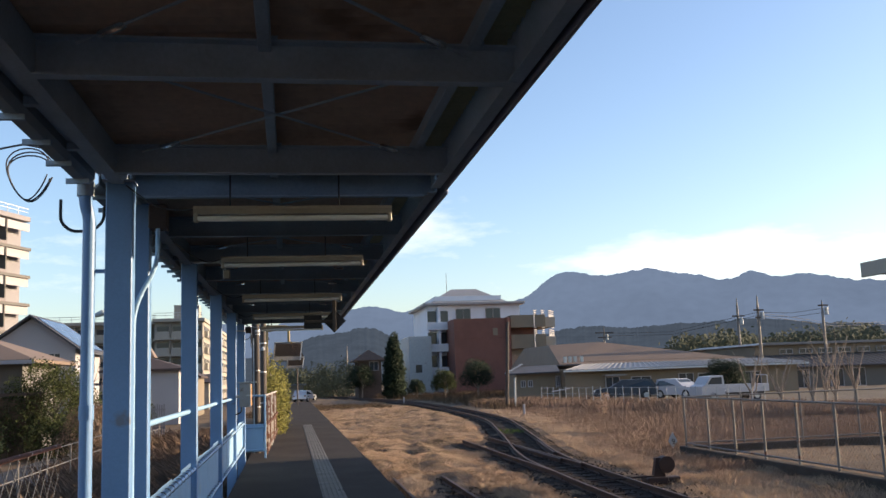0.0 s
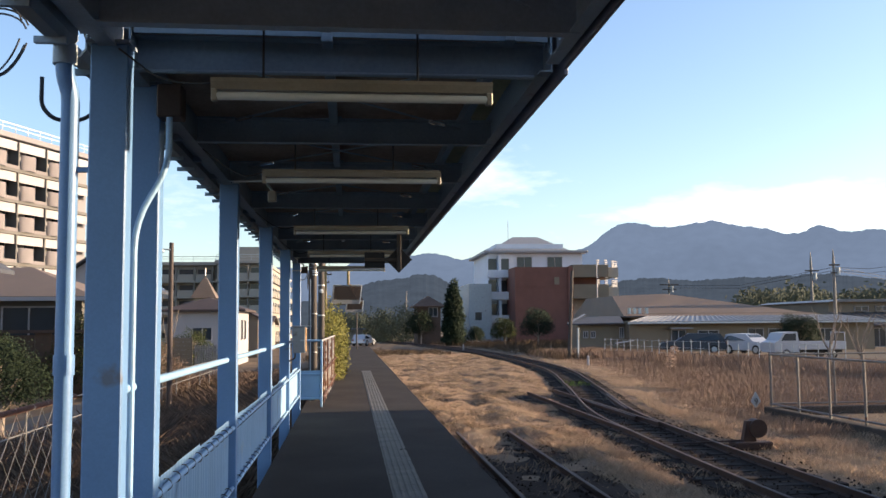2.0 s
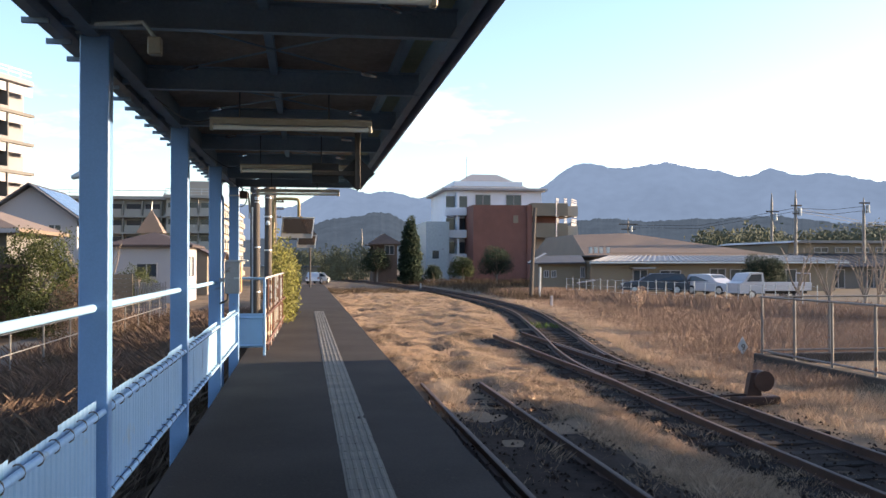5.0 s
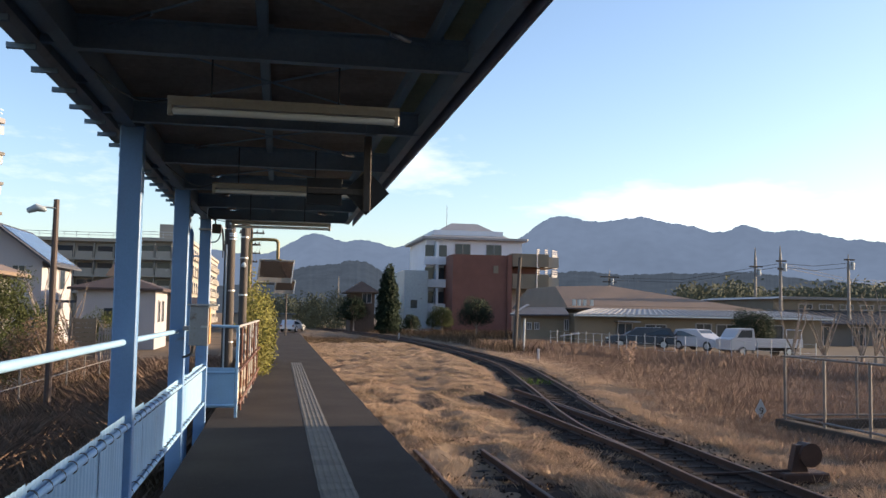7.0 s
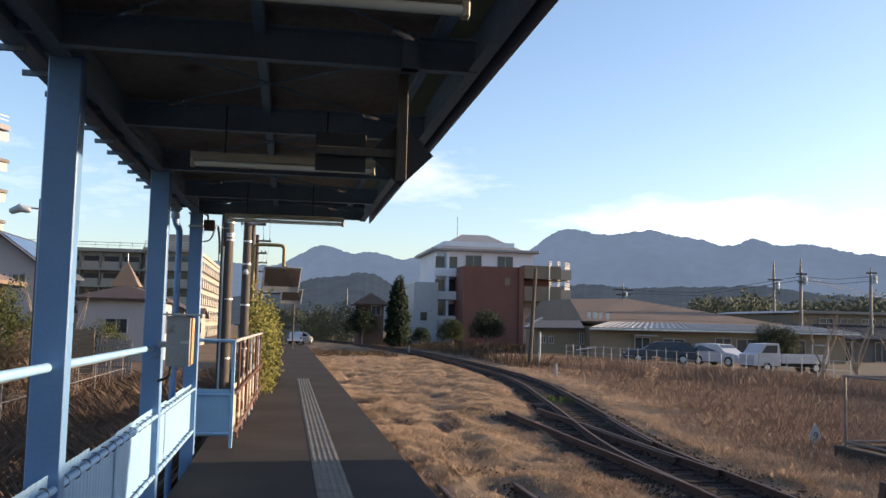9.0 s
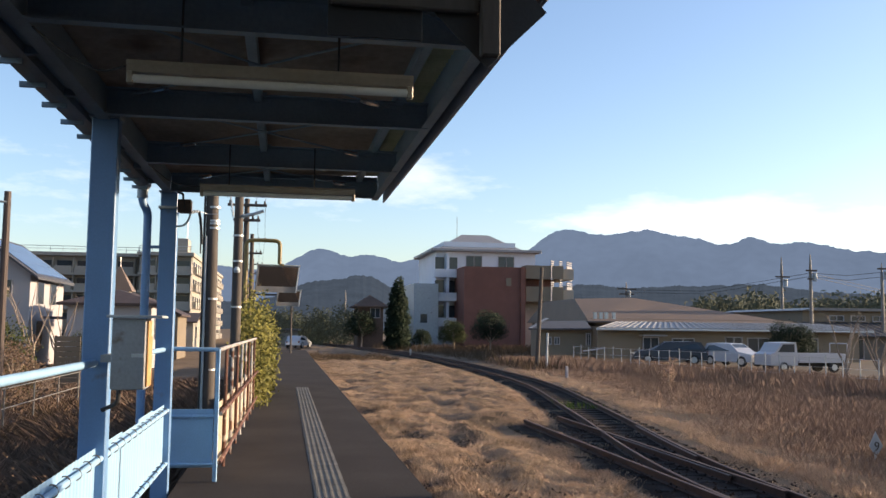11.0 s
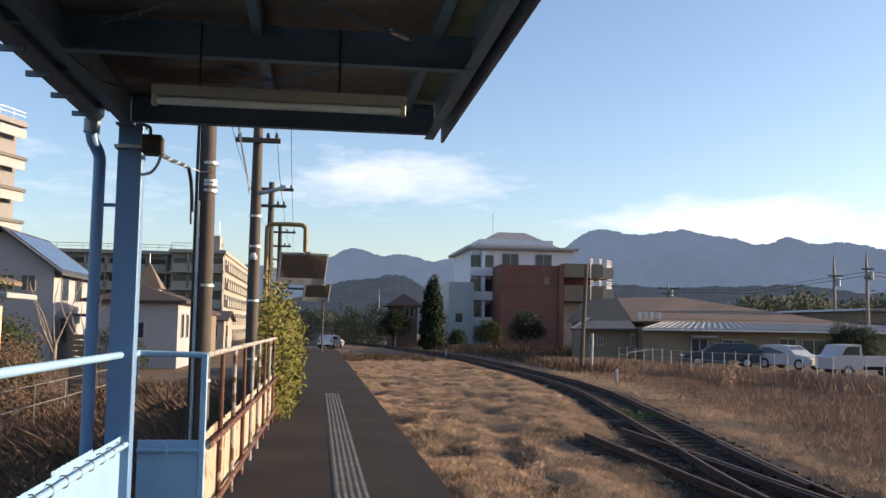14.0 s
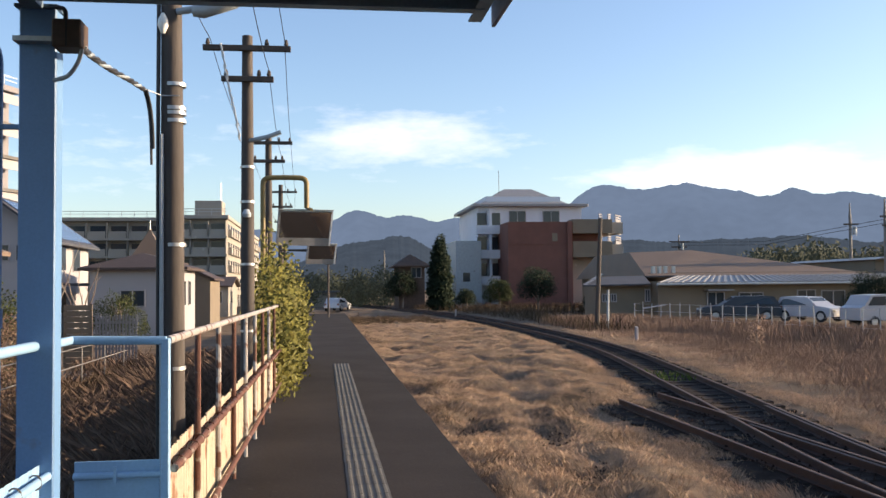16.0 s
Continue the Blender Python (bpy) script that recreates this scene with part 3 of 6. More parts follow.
for y, slack in ((5.85, 0.0), (7.94, 0.03), (11.13, 0.02), (14.1, 0.03), (17.19, 0.0)):
    lamp(y, slack)
speaker = thing("junction_box", (-1.1, 9.0, 2.45), "small cream socket box hanging under the lamp cable", "box")
part("body", S().box(-1.12, -1.06, 8.98, 9.04, 2.40, 2.48, 0.006), M_lamp_body, speaker)
part("arm", S().tube([(-1.09, 9.01, 2.48), (-1.15, 9.05, 2.56), (-1.39, 9.2, 2.58)], 0.01, 8), M_gutter, speaker)
box2 = thing("junction_box", (-1.3, 6.55, 2.5), "brown rusty junction box with a white conduit bend", "box")
part("body", S().box(-1.385, -1.275, 6.40, 6.52, 2.43, 2.58, 0.006), M_brown_roof, box2)
part("conduit", elbow_pipe(S(), [(-1.33, 6.42, 2.43), (-1.33, 6.42, 2.2), (-1.46, 6.36, 1.95), (-1.46, 6.36, -1.0)], 0.014, 10), M_blue_pale, box2)
conduit = thing("conduit", (-0.4, 6.2, 2.5), "thin grey conduit pipe across the canopy beams", "pipe")
part("pipe", S().tube([(-1.38, 6.22, 2.585), (0.3, 6.22, 2.59)], 0.009, 8), M_beam, conduit)

# ---- hanging signs seen from behind ----
sg = thing("hanging_sign", (0.09, 12.62, 2.6), "dark diamond sign hung below the canopy beam, seen from behind", "sign")
part("hanger", S().box(0.012, 0.06, 12.60, 12.63, 2.10, 2.60, 0.004), M_pole, sg)
part("cross_bar", S().box(-0.35, 0.012, 12.62, 12.645, 2.21, 2.25, 0.004), M_pole, sg)
r = 0.152
part("diamond_plate", S().poly([(0.037 + dx, 12.65 + dy, 2.233 + dz) for dy in (0, 0.004) for dx, dz in ((-r, 0), (0, -r), (r, 0), (0, r))],
                               [(0, 1, 2, 3), (7, 6, 5, 4), (0, 4, 5, 1), (1, 5, 6, 2), (2, 6, 7, 3), (3, 7, 4, 0)]), M_sign_back, sg, smooth=False)
part("square_plate", S().box(-0.355, -0.125, 12.65, 12.655, 2.14, 2.317, 0.001), M_sign_back, sg)
part("bracket", S().box(0.015, 0.09, 12.50, 12.60, 2.60, 2.765), M_beam, sg)

# ---- meter cabinet on a post ----
mc = thing("meter_cabinet", (-1.24, 15.62, 1.1), "weathered grey steel cabinet with a flat cover on a canopy post", "cabinet")
part("body", S().box(-1.335, -1.16, 15.55, 15.73, 1.10, 1.475, 0.006), M_cabinet, mc)
part("door", S().box(-1.158, -1.148, 15.565, 15.715, 1.115, 1.46, 0.002), M_door, mc, "peeling orange-brown cabinet door")
part("cover", S().box(-1.36, -1.075, 15.52, 15.76, 1.478, 1.492, 0.002), M_gutter, mc)
part("bracket", S().box(-1.40, -1.335, 15.62, 15.90, 1.24, 1.28), M_cabinet, mc)
part("latch", S().box(-1.23, -1.17, 15.542, 15.55, 1.27, 1.29), M_steel, mc)
part("conduit", elbow_pipe(S(), [(-1.31, 15.68, 1.10), (-1.31, 15.68, 1.02), (-1.40, 15.72, 0.98)], 0.012, 8), M_dark, mc)
bb = thing("switch_box", (-1.36, 18.8, 2.4), "small dark box and strap on the last canopy post", "box")
part("body", S().box(-1.39, -1.275, 18.70, 18.82, 2.43, 2.545, 0.006), M_timber, bb)
part("seam", S().box(-1.335, -1.330, 18.697, 18.70, 2.432, 2.543), M_dark, bb)
part("strap", S().box(-1.56, -1.40, 18.77, 18.90, 2.47, 2.49), M_steel, bb)
part("conduit", elbow_pipe(S(), [(-1.35, 18.76, 2.54), (-1.35, 18.76, 2.6), (-1.40, 18.8, 2.62)], 0.010, 8), M_dark, bb)
part("loop", elbow_pipe(S(), [(-1.28, 18.74, 2.43), (-1.29, 18.72, 2.37), (-1.33, 18.73, 2.315), (-1.40, 18.78, 2.31)], 0.009, 8), M_gutter, bb)


# ---- utility poles along the platform ----
def crossarm_pole(x, y, top, r, arms, lean=0.0, label="", name="utility_pole"):
    p = thing(name, (x, y, -1.0), label, "pole", "utility poles")
    part("shaft", S().tube([(x, y, -1.1), (x + lean * 0.5, y, top / 2), (x + lean, y, top)], [r * 1.15, r * 1.0, r * 0.8], 14), M_pole, p)
    for z, x0, x1 in arms:
        a = part("crossarm", S().box(x + x0, x + x1, y - r - 0.04, y - r + 0.03, z - 0.035, z + 0.035, 0.005), M_pole, p)
        for xx in (x + x0 + 0.06, x + x1 - 0.06, x + x1 * 0.45):
            part("insulator", S().tube([(xx, y - r, z + 0.03), (xx, y - r, z + 0.06), (xx, y - r, z + 0.12)], [0.014, 0.03, 0.016], 8), M_pole, a)
    return p


pn = crossarm_pole(-1.24, 20.8, 4.6, 0.07, [], -0.03, "dark round utility pole with steel bands and cables")
for z in (0.95, 1.72, 2.50, 2.55, 2.58, 2.73):
    part("band", S().tube([(-1.243, 20.8, z), (-1.243, 20.8, z + 0.022)], 0.074, 14), M_steel, pn)
part("cable_riser", S().tube([(-1.33, 20.76, -0.8), (-1.335, 20.76, 2.6), (-1.33, 20.77, 4.4)], 0.013, 8), M_dark, pn)
part("conduit", S().tube([(-1.305, 20.74, -0.8), (-1.31, 20.74, 2.42)], 0.014, 8), M_gutter, pn)
part("insulator_bulb", S().tube([(-1.30, 20.72, 3.05), (-1.30, 20.72, 3.10), (-1.30, 20.72, 3.14), (-1.30, 20.72, 3.18)], [0.012, 0.034, 0.03, 0.01], 10), M_tube, pn)
arm = part("lamp_arm", elbow_pipe(S(), [(-1.22, 20.75, 3.20), (-1.05, 20.72, 3.22), (-0.80, 20.70, 3.30)], 0.022, 10), M_gutter, pn)
part("lamp_head", S().tube([(-1.12, 20.71, 3.19), (-1.06, 20.71, 3.20), (-0.86, 20.70, 3.26), (-0.80, 20.70, 3.28)], [0.03, 0.05, 0.045, 0.02], 12), M_gutter, arm)
drop = thing("service_cable", (-1.3, 19.8, 2.4), "bundle of pale and black cables between canopy and pole", "cable")
for k, m in enumerate((M_gutter, M_dark, M_dark)):
    run = [(-1.28, 18.76, 2.44), (-1.31, 19.0, 2.47), (-1.34, 19.5, 2.53), (-1.365, 20.1, 2.61), (-1.39, 20.6, 2.67)]
    pts = []
    for i in range(33):
        f = i / 32 * 4
        j = min(int(f), 3)
        p, q = Vector(run[j]), Vector(run[j + 1])
        c = p.lerp(q, f - j)
        pts.append((c.x + 0.006 * math.cos(i * 0.9 + k * 2.1), c.y, c.z + 0.008 * math.sin(i * 0.9 + k * 2.1)))
    part("strand", S().tube(pts, 0.0085, 6), m, drop)
for k in range(2):
    part("hanging_tail", elbow_pipe(S(), [(-1.39 + 0.014 * k, 20.6, 2.67), (-1.375 + 0.014 * k, 20.66, 2.58), (-1.365 + 0.014 * k, 20.68, 2.44), (-1.36 + 0.012 * k, 20.68, 2.22 + 0.1 * k)], 0.008, 8), M_dark, drop)
part("tie_wire", S().tube([(-1.39, 20.6, 2.675), (-1.31, 20.72, 2.66), (-1.20, 20.72, 2.66)], 0.004, 6), M_steel, drop)

p2 = crossarm_pole(-1.28, 26.8, 4.72, 0.085, [(4.54, -0.55, 0.56), (4.14, -0.32, 0.34)], 0.0, "dark utility pole with two timber crossarms")
for z in (0.9, 1.75, 2.55, 3.0):
    part("band", S().tube([(-1.28, 26.8, z), (-1.28, 26.8, z + 0.03)], 0.093, 14), M_steel, p2)
part("meter_cap", S().tube([(-1.28, 26.66, 2.36), (-1.28, 26.66, 2.40), (-1.28, 26.66, 2.46)], [0.05, 0.06, 0.03], 12), M_gutter, p2)
part("street_lamp_arm", elbow_pipe(S(), [(-1.25, 26.75, 3.35), (-1.0, 26.7, 3.40), (-0.85, 26.7, 3.46)], 0.03, 8), M_gutter, p2)
crossarm_pole(-1.50, 35.0, 4.80, 0.085, [(4.62, -0.50, 0.52), (4.22, -0.34, 0.36)], 0.0, "slim utility pole with two crossarms and lamp")
crossarm_pole(-1.75, 46.0, 4.95, 0.09, [(4.70, -0.50, 0.55), (4.20, -0.3, 0.4)], 0.0, "far utility pole with crossarms")
crossarm_pole(-2.2, 60.0, 5.0, 0.09, [(4.70, -0.50, 0.55), (4.20, -0.3, 0.4)], 0.0, "far utility pole with crossarms")
# line wires
heads = [(-1.24, 20.8, 4.9), (-1.28, 26.8, 4.66), (-1.50, 35.0, 4.74), (-1.75, 46.0, 4.82), (-2.2, 60.0, 4.82)]
for off, dz in ((0.48, 0.0), (-0.46, 0.0), (0.28, -0.4)):
    w = S()
    for a, b in zip(heads, heads[1:]):
        pts = []
        for k in range(9):
            t = k / 8
            pts.append((a[0] + (b[0] - a[0]) * t + off, a[1] + (b[1] - a[1]) * t - 0.08, a[2] + (b[2] - a[2]) * t + dz - 0.18 * 4 * t * (1 - t)))
        w.tube(pts, 0.005, 5)
    solid("overhead_wire", w, M_dark, "thin sagging overhead wire between the poles", "wire", group="overhead wires")
drop2 = S()
for k in range(3):
    pts = [(-1.60 + 0.24 * t + 0.012 * math.sin(t * 60 + k * 2.1), 26.62, 4.55 - 1.2 * t + 0.03 * math.sin(t * 9 + k)) for t in np.linspace(0, 1, 40)]
    drop2.tube(pts, 0.007, 5)
solid("twisted_cable", drop2, M_steel, "twisted grey cable drop beside the pole", "cable")

# ---- pipe arch with the driver's mirrors ----
ar = thing("mirror_arch", (-1.2, 29, 0), "tall dull yellow pipe arch carrying a mirror", "arch")
part("pipe", elbow_pipe(S(), [(-1.23, 29.0, -0.2), (-1.23, 29.0, 2.85), (-1.23, 29.0, 3.14), (-1.02, 29.0, 3.15), (-0.78, 29.0, 3.15), (-0.57, 29.0, 3.14), (-0.57, 29.0, 2.93), (-0.57, 29.0, 2.68)], 0.04, 12), M_yellow_pipe, ar)
part("rail", S().tube([(-1.12, 29.0, 0.0), (-1.12, 29.0, 1.9)], 0.02, 8), M_cream, ar)


def wall_mirror(x0, x1, y, z0, z1, tilt, label):
    m = thing("platform_mirror", ((x0 + x1) / 2, y, z0), label, "mirror", "platform mirrors")
    w = x1 - x0
    body = [(y, z1), (y + 0.10, z1 + 0.01), (y + 0.10 - tilt, z0 + 0.02), (y - tilt + 0.02, z0 - 0.01)]
    part("back_box", S().prism([(a + 0.012, b) for a, b in body], x0, x1, "x"), M_cabinet, m, smooth=False)
    n = S()
    n.poly([(x0 + 0.02, y + 0.005, z1 - 0.02), (x1 - 0.02, y + 0.005, z1 - 0.02), (x1 - 0.02, y - tilt + 0.027, z0 + 0.01), (x0 + 0.02, y - tilt + 0.027, z0 + 0.01)], [(0, 1, 2, 3)])
    part("glass", n, M_mirror, m, "dark reflecting mirror glass", smooth=False)
    for a, b in ((x0 - 0.005, x0 + 0.02), (x1 - 0.02, x1 + 0.005)):
        fr = S().prism([(y - 0.012, z1 + 0.012), (y + 0.02, z1 + 0.012), (y - tilt + 0.04, z0 - 0.012), (y - tilt + 0.008, z0 - 0.012)], a, b, "x")
        part("frame_side", fr, M_white_cool if a > x0 else M_cabinet, m, smooth=False)
    part("hood", S().box(x0 - 0.01, x1 + 0.01, y - 0.03, y + 0.12, z1 + 0.013, z1 + 0.025), M_gutter, m)
    m.rotation_euler = (0, 0, radians(14))
    return m


m1 = wall_mirror(-1.0, -0.15, 29.3, 2.14, 2.66, -0.22, "rectangular driver's mirror in a white frame high above the platform")
part("hanger", S().tube([(-0.57, 29.0, 2.66), (-0.57, 29.35, 2.72)], 0.025, 8), M_yellow_pipe, m1)
m2 = wall_mirror(-0.62, -0.05, 33.0, 1.94, 2.30, -0.16, "second smaller driver's mirror in a white frame")
part("bracket", S().tube([(-1.15, 33.2, 1.2), (-1.15, 33.2, 2.2), (-0.35, 33.2, 2.2)], 0.03, 8), M_pole, m2)

# ---- foliage helpers ----


def blades(name, pts, hgt, wid, lean, material, label, category="grass", seed=1, kind="stuff"):
    """Many thin upright blades, one triangle pair each."""
    r = np.random.default_rng(seed)
    n = len(pts)
    a = r.uniform(0, 2 * math.pi, n)
    soft = 1.0 if hgt < 0.2 else 0.45
    h = hgt * r.uniform(0.4, 1.25, n) * np.array([0.85 + soft * 0.4 * max(-0.8, noise.noise((q[0] * 0.7, q[1] * 0.45, 6.0))) + soft * 0.5 * max(-0.7, noise.noise((q[0] * 2.6, q[1] * 2.0, 1.0))) for q in pts])
    w = wid * r.uniform(0.6, 1.3, n)
    comb = np.array([(noise.noise((q[0] * 1.3, q[1] * 1.0, 11.0)), noise.noise((q[0] * 1.3, q[1] * 1.0, 17.0))) for q in pts]) * lean * (1.3 if hgt < 0.2 else 0.25)
    lx, ly = (r.normal(0, lean * 0.75, n) + comb[:, 0]) * h, (r.normal(0, lean * 0.75, n) + comb[:, 1]) * h
    dx, dy = np.cos(a) * w, np.sin(a) * w
    p = np.asarray(pts)
    v = np.empty((n, 4, 3))
    v[:, 0] = p + np.c_[-dx, -dy, np.zeros(n)]
    v[:, 1] = p + np.c_[dx, dy, np.zeros(n)]
    v[:, 2] = p + np.c_[lx * 0.5 + dx * 0.7, ly * 0.5 + dy * 0.7, h * 0.6]
    v[:, 3] = p + np.c_[lx, ly, h]
    me = bpy.data.meshes.new(name)
    idx = np.arange(n) * 4
    f = [t for i in idx for t in ((i, i + 1, i + 2), (i, i + 2, i + 3))]
    me.from_pydata(v.reshape(-1, 3).tolist(), [], f)
    me.materials.append(material)
    return tagged(new(name, me), label, category, "", kind)


def leaf_cloud(centres, n, size, seed, flat=0.0):
    """Small bent leaves scattered in and on overlapping lumps (x, y, z, rx, ry, rz)."""
    r = np.random.default_rng(seed)
    s = S()
    c = np.array(centres)
    vol = c[:, 3] * c[:, 4] * c[:, 5]
    pick = r.choice(len(c), n, p=vol / vol.sum())
    for k in pick:
        d = r.normal(size=3)
        d /= np.linalg.norm(d)
        d *= r.uniform(0.45, 1.0) ** 0.5 * (1 + 0.15 * r.normal())
        p = Vector(c[k, :3] + d * c[k, 3:])
        u = Vector(r.normal(size=3)).normalized()
        w = u.orthogonal().normalized() * size * r.uniform(0.4, 0.9)
        u = u * size * r.uniform(0.6, 1.4)
        s.poly([p - u, p + w, p + u, p - w], [(0, 1, 2, 3)])
    return s


def tree(name, x, y, z0, h, lumps, n, size, leaf, label, seed, trunk=0.12, category="tree", group=""):
    t = thing(name, (x, y, z0), label, category, group)
    r = random.Random(seed)
    tr = S().tube([(x, y, z0 - 0.2), (x + 0.05, y, z0 + h * 0.3), (x - 0.03, y, z0 + h * 0.75)], [trunk, trunk * 0.7, trunk * 0.3], 8)
    for k in range(6):
        a = r.uniform(0, 6.28)
        b = z0 + h * r.uniform(0.2, 0.5)
        tr.tube([(x, y, b), (x + math.cos(a) * h * 0.2, y + math.sin(a) * h * 0.2, b + h * 0.25)], [trunk * 0.45, trunk * 0.12], 6)
    part("trunk", tr, M_bark, t)
    n, size = n * 3, size * 0.62
    part("crown", leaf_cloud([(x + a * h, y + b * h, z0 + c * h, d * h, d * h, e_ * h) for a, b, c, d, e_ in lumps], n, size, seed), leaf, t, smooth=False)
    return t


ROUND = [(0, 0, 0.6, 0.33, 0.3), (0.22, 0.1, 0.5, 0.22, 0.2), (-0.24, 0, 0.48, 0.22, 0.2), (0.05, -0.2, 0.72, 0.2, 0.18), (-0.1, 0.15, 0.8, 0.17, 0.16)]

# ---- creepers and hedge on the fence ----
hedge_lumps = [(-1.0 + 0.10 * math.sin(k * 1.9), 27.2 + 0.55 * k, 0.75 + 0.22 * math.sin(k * 1.3), 0.34, 0.55, 0.92 + 0.2 * math.sin(k * 0.9)) for k in range(13)]
hedge_lumps += [(-1.15, 29.0, 1.7, 0.14, 0.2, 0.8), (-1.15, 30.5, 1.5, 0.2, 0.5, 0.5)]
hd = thing("creeper_hedge", (-1.0, 30, 0), "overgrown yellow-green creeper hedge covering the fence end", "hedge")
part("stems", S().tube([(-1.05, 27.4, -0.5), (-1.0, 29, 0.9), (-1.1, 33.5, 0.8)], 0.02, 6).tube([(-1.2, 29.0, -0.4), (-1.17, 29, 2.3)], 0.015, 6), M_bark, hd)
part("leaves", leaf_cloud(hedge_lumps, 17000, 0.035, 3), M_leaf, hd, smooth=False)

# ---- tracks ----


def rail_profile(s, pts):
    """A flat-bottomed rail along pts (x, y): foot, web and head."""
    prof = [(-0.055, -0.125), (0.055, -0.125), (0.055, -0.112), (0.008, -0.10), (0.008, -0.035), (0.031, -0.028), (0.031, -0.003), (0.026, 0.0),
            (-0.026, 0.0), (-0.031, -0.003), (-0.031, -0.028), (-0.008, -0.035), (-0.008, -0.10), (-0.055, -0.112)]
    n = len(prof)
    v, fc = [], []
    for i, (x, y, z) in enumerate(pts):
        a, b = pts[max(i - 1, 0)], pts[min(i + 1, len(pts) - 1)]
        d = Vector((b[0] - a[0], b[1] - a[1], 0)).normalized()
        for u, w in prof:
            v.append((x + d.y * u, y - d.x * u, z + w))
        if i:
            fc += [((i - 1) * n + k, (i - 1) * n + (k + 1) % n, i * n + (k + 1) % n, i * n + k) for k in range(n)]
    fc += [tuple(range(n)), tuple(range((len(pts) - 1) * n, len(pts) * n))]
    return s.poly(v, fc)


RZ = -0.70
for x in (1.66, 2.73):
    rl = [(x + 0.004 * math.sin(y), y, RZ) for y in np.arange(-9, 21.5, 1.0)]
    solid("rail", rail_profile(S(), rl), M_rail, "rusty disused rail beside the platform wall", "rail", group="rails")
for side in (-0.5335, 0.5335):
    rl = [(track_mid(y) + side, y, RZ) for y in np.concatenate([np.arange(-9, 20, 1.5), np.arange(20, 60, 0.6), np.arange(60, 150, 1.5)])]
    solid("rail", rail_profile(S(), rl), M_rail, "rusty rail of the line curving away", "rail", group="rails")
# turnout: the straight road runs on from the bend and is lost in the grass
for side, end in ((-0.5335, 31.6), (0.5335, 32.6)):
    rl = [(SIDING_X + side, y, RZ + 0.004) for y in np.arange(20.4 if side < 0 else 22.0, end, 0.8)]
    solid("rail", rail_profile(S(), rl), M_rail, "rusty siding rail running out into the grass", "rail", group="rails")
for side, y0_, y1_ in ((-0.455, 25.4, 30.5), (0.455, 23.4, 28.4)):
    rl = [((SIDING_X if side > 0 else track_mid(y)) + side * (1.0 if side > 0 else -1.0), y, RZ - 0.01) for y in np.arange(y0_, y1_, 0.7)]
    solid("rail", rail_profile(S(), rl), M_rail, "short rusty check rail inside the turnout", "rail", group="check rails")
sl_mesh = S().box(-1.0, 1.0, -0.10, 0.10, -0.07, 0.07, 0.012).mesh("sleeper")
sl_mesh.materials.append(M_sleeper)
tracks = thing("track_bed", (5.8, 20, -0.9), "old timber sleepers half sunk in ballast", "sleepers", kind="structure")
for i in range(-12, 130):
    y = i * 0.62
    for xm, lo, hi in ((2.195, -9, 21), (None, -9, 80), (SIDING_X, 26, SIDING_END)):
        if lo < y < hi:
            o = new("sleeper", sl_mesh)
            x = track_mid(y) if xm is None else xm
            o.parent = tracks
            o.location = (x - 5.8 + random.uniform(-0.04, 0.04), y - 20 + (0.3 if xm == SIDING_X else 0), (-0.885 if xm is None else -0.90) + 0.9)
            o.rotation_euler = (0, random.uniform(-0.01, 0.01), random.uniform(-0.03, 0.03))


def bed(name, mid, y0, y1, half, z, label):
    s = S()
    yy = np.arange(y0, y1, 0.35)
    us = np.linspace(-half - 0.35, half + 0.35, 15)
    for j, y in enumerate(yy):
        for u in us:
            e_ = max(0.0, abs(u) - half) / 0.35
            x = mid(y) + u
            s.v.append((x, y, z - 0.14 * e_ + 0.030 * noise.noise((x * 3.1, y * 3.1, 0)) + 0.018 * noise.noise((x * 9, y * 9, 5))))
        if j:
            k = len(us)
            for i in range(k - 1):
                a = (j - 1) * k + i
                s.f.append((a, a + 1, a + k + 1, a + k))
    return solid(name, s, M_ballast, label, "ballast", "structure")


bed("ballast", lambda y: 2.25, -9, 19, 1.1, -0.815, "dark brown weedy ballast beside the platform")
bed("ballast", track_mid, -9, 120, 0.92, -0.83, "dark ballast under the curving line")
bed("ballast", lambda y: SIDING_X, 20, 32, 0.85, -0.83, "dark ballast under the siding")
pebbles = np.c_[rng.uniform(1.2, 7.2, 5200), rng.uniform(6, 34, 5200)]
peb = S()
for x, y in pebbles:
    if abs(x - 2.2) > 1.2 and abs(x - track_mid(y)) > 1.25:
        continue
    r_ = rng.uniform(0.014, 0.034)
    z = -0.805 + rng.uniform(-0.01, 0.015)
    a = rng.uniform(0, 6.28)
    c, s_ = math.cos(a) * r_, math.sin(a) * r_
    peb.poly([(x + c, y + s_, z), (x - s_, y + c, z), (x - c * 0.8, y - s_ * 0.8, z), (x + s_, y - c, z), (x + c * 0.2, y, z + r_)],
             [(0, 1, 4), (1, 2, 4), (2, 3, 4), (3, 0, 4)])
solid("ballast_stones", peb, M_ballast, "loose dark ballast stones between the rails", "stones", "stuff", smooth=False)
sw = thing("switch_stand", (6.9, 18.7, -0.85), "rusty weighted switch stand beside the turnout", "switch stand")
part("base", S().box(6.55, 7.25, 18.55, 18.95, -0.86, -0.72, 0.02), M_rail, sw)
part("frame", S().prism([(6.72, -0.72), (6.98, -0.72), (6.90, -0.34), (6.80, -0.34)], 18.68, 18.80), M_rail, sw, smooth=False)
part("weight", S().tube([(7.0, 18.62, -0.48), (7.0, 18.86, -0.48)], 0.17, 16), M_rail, sw)
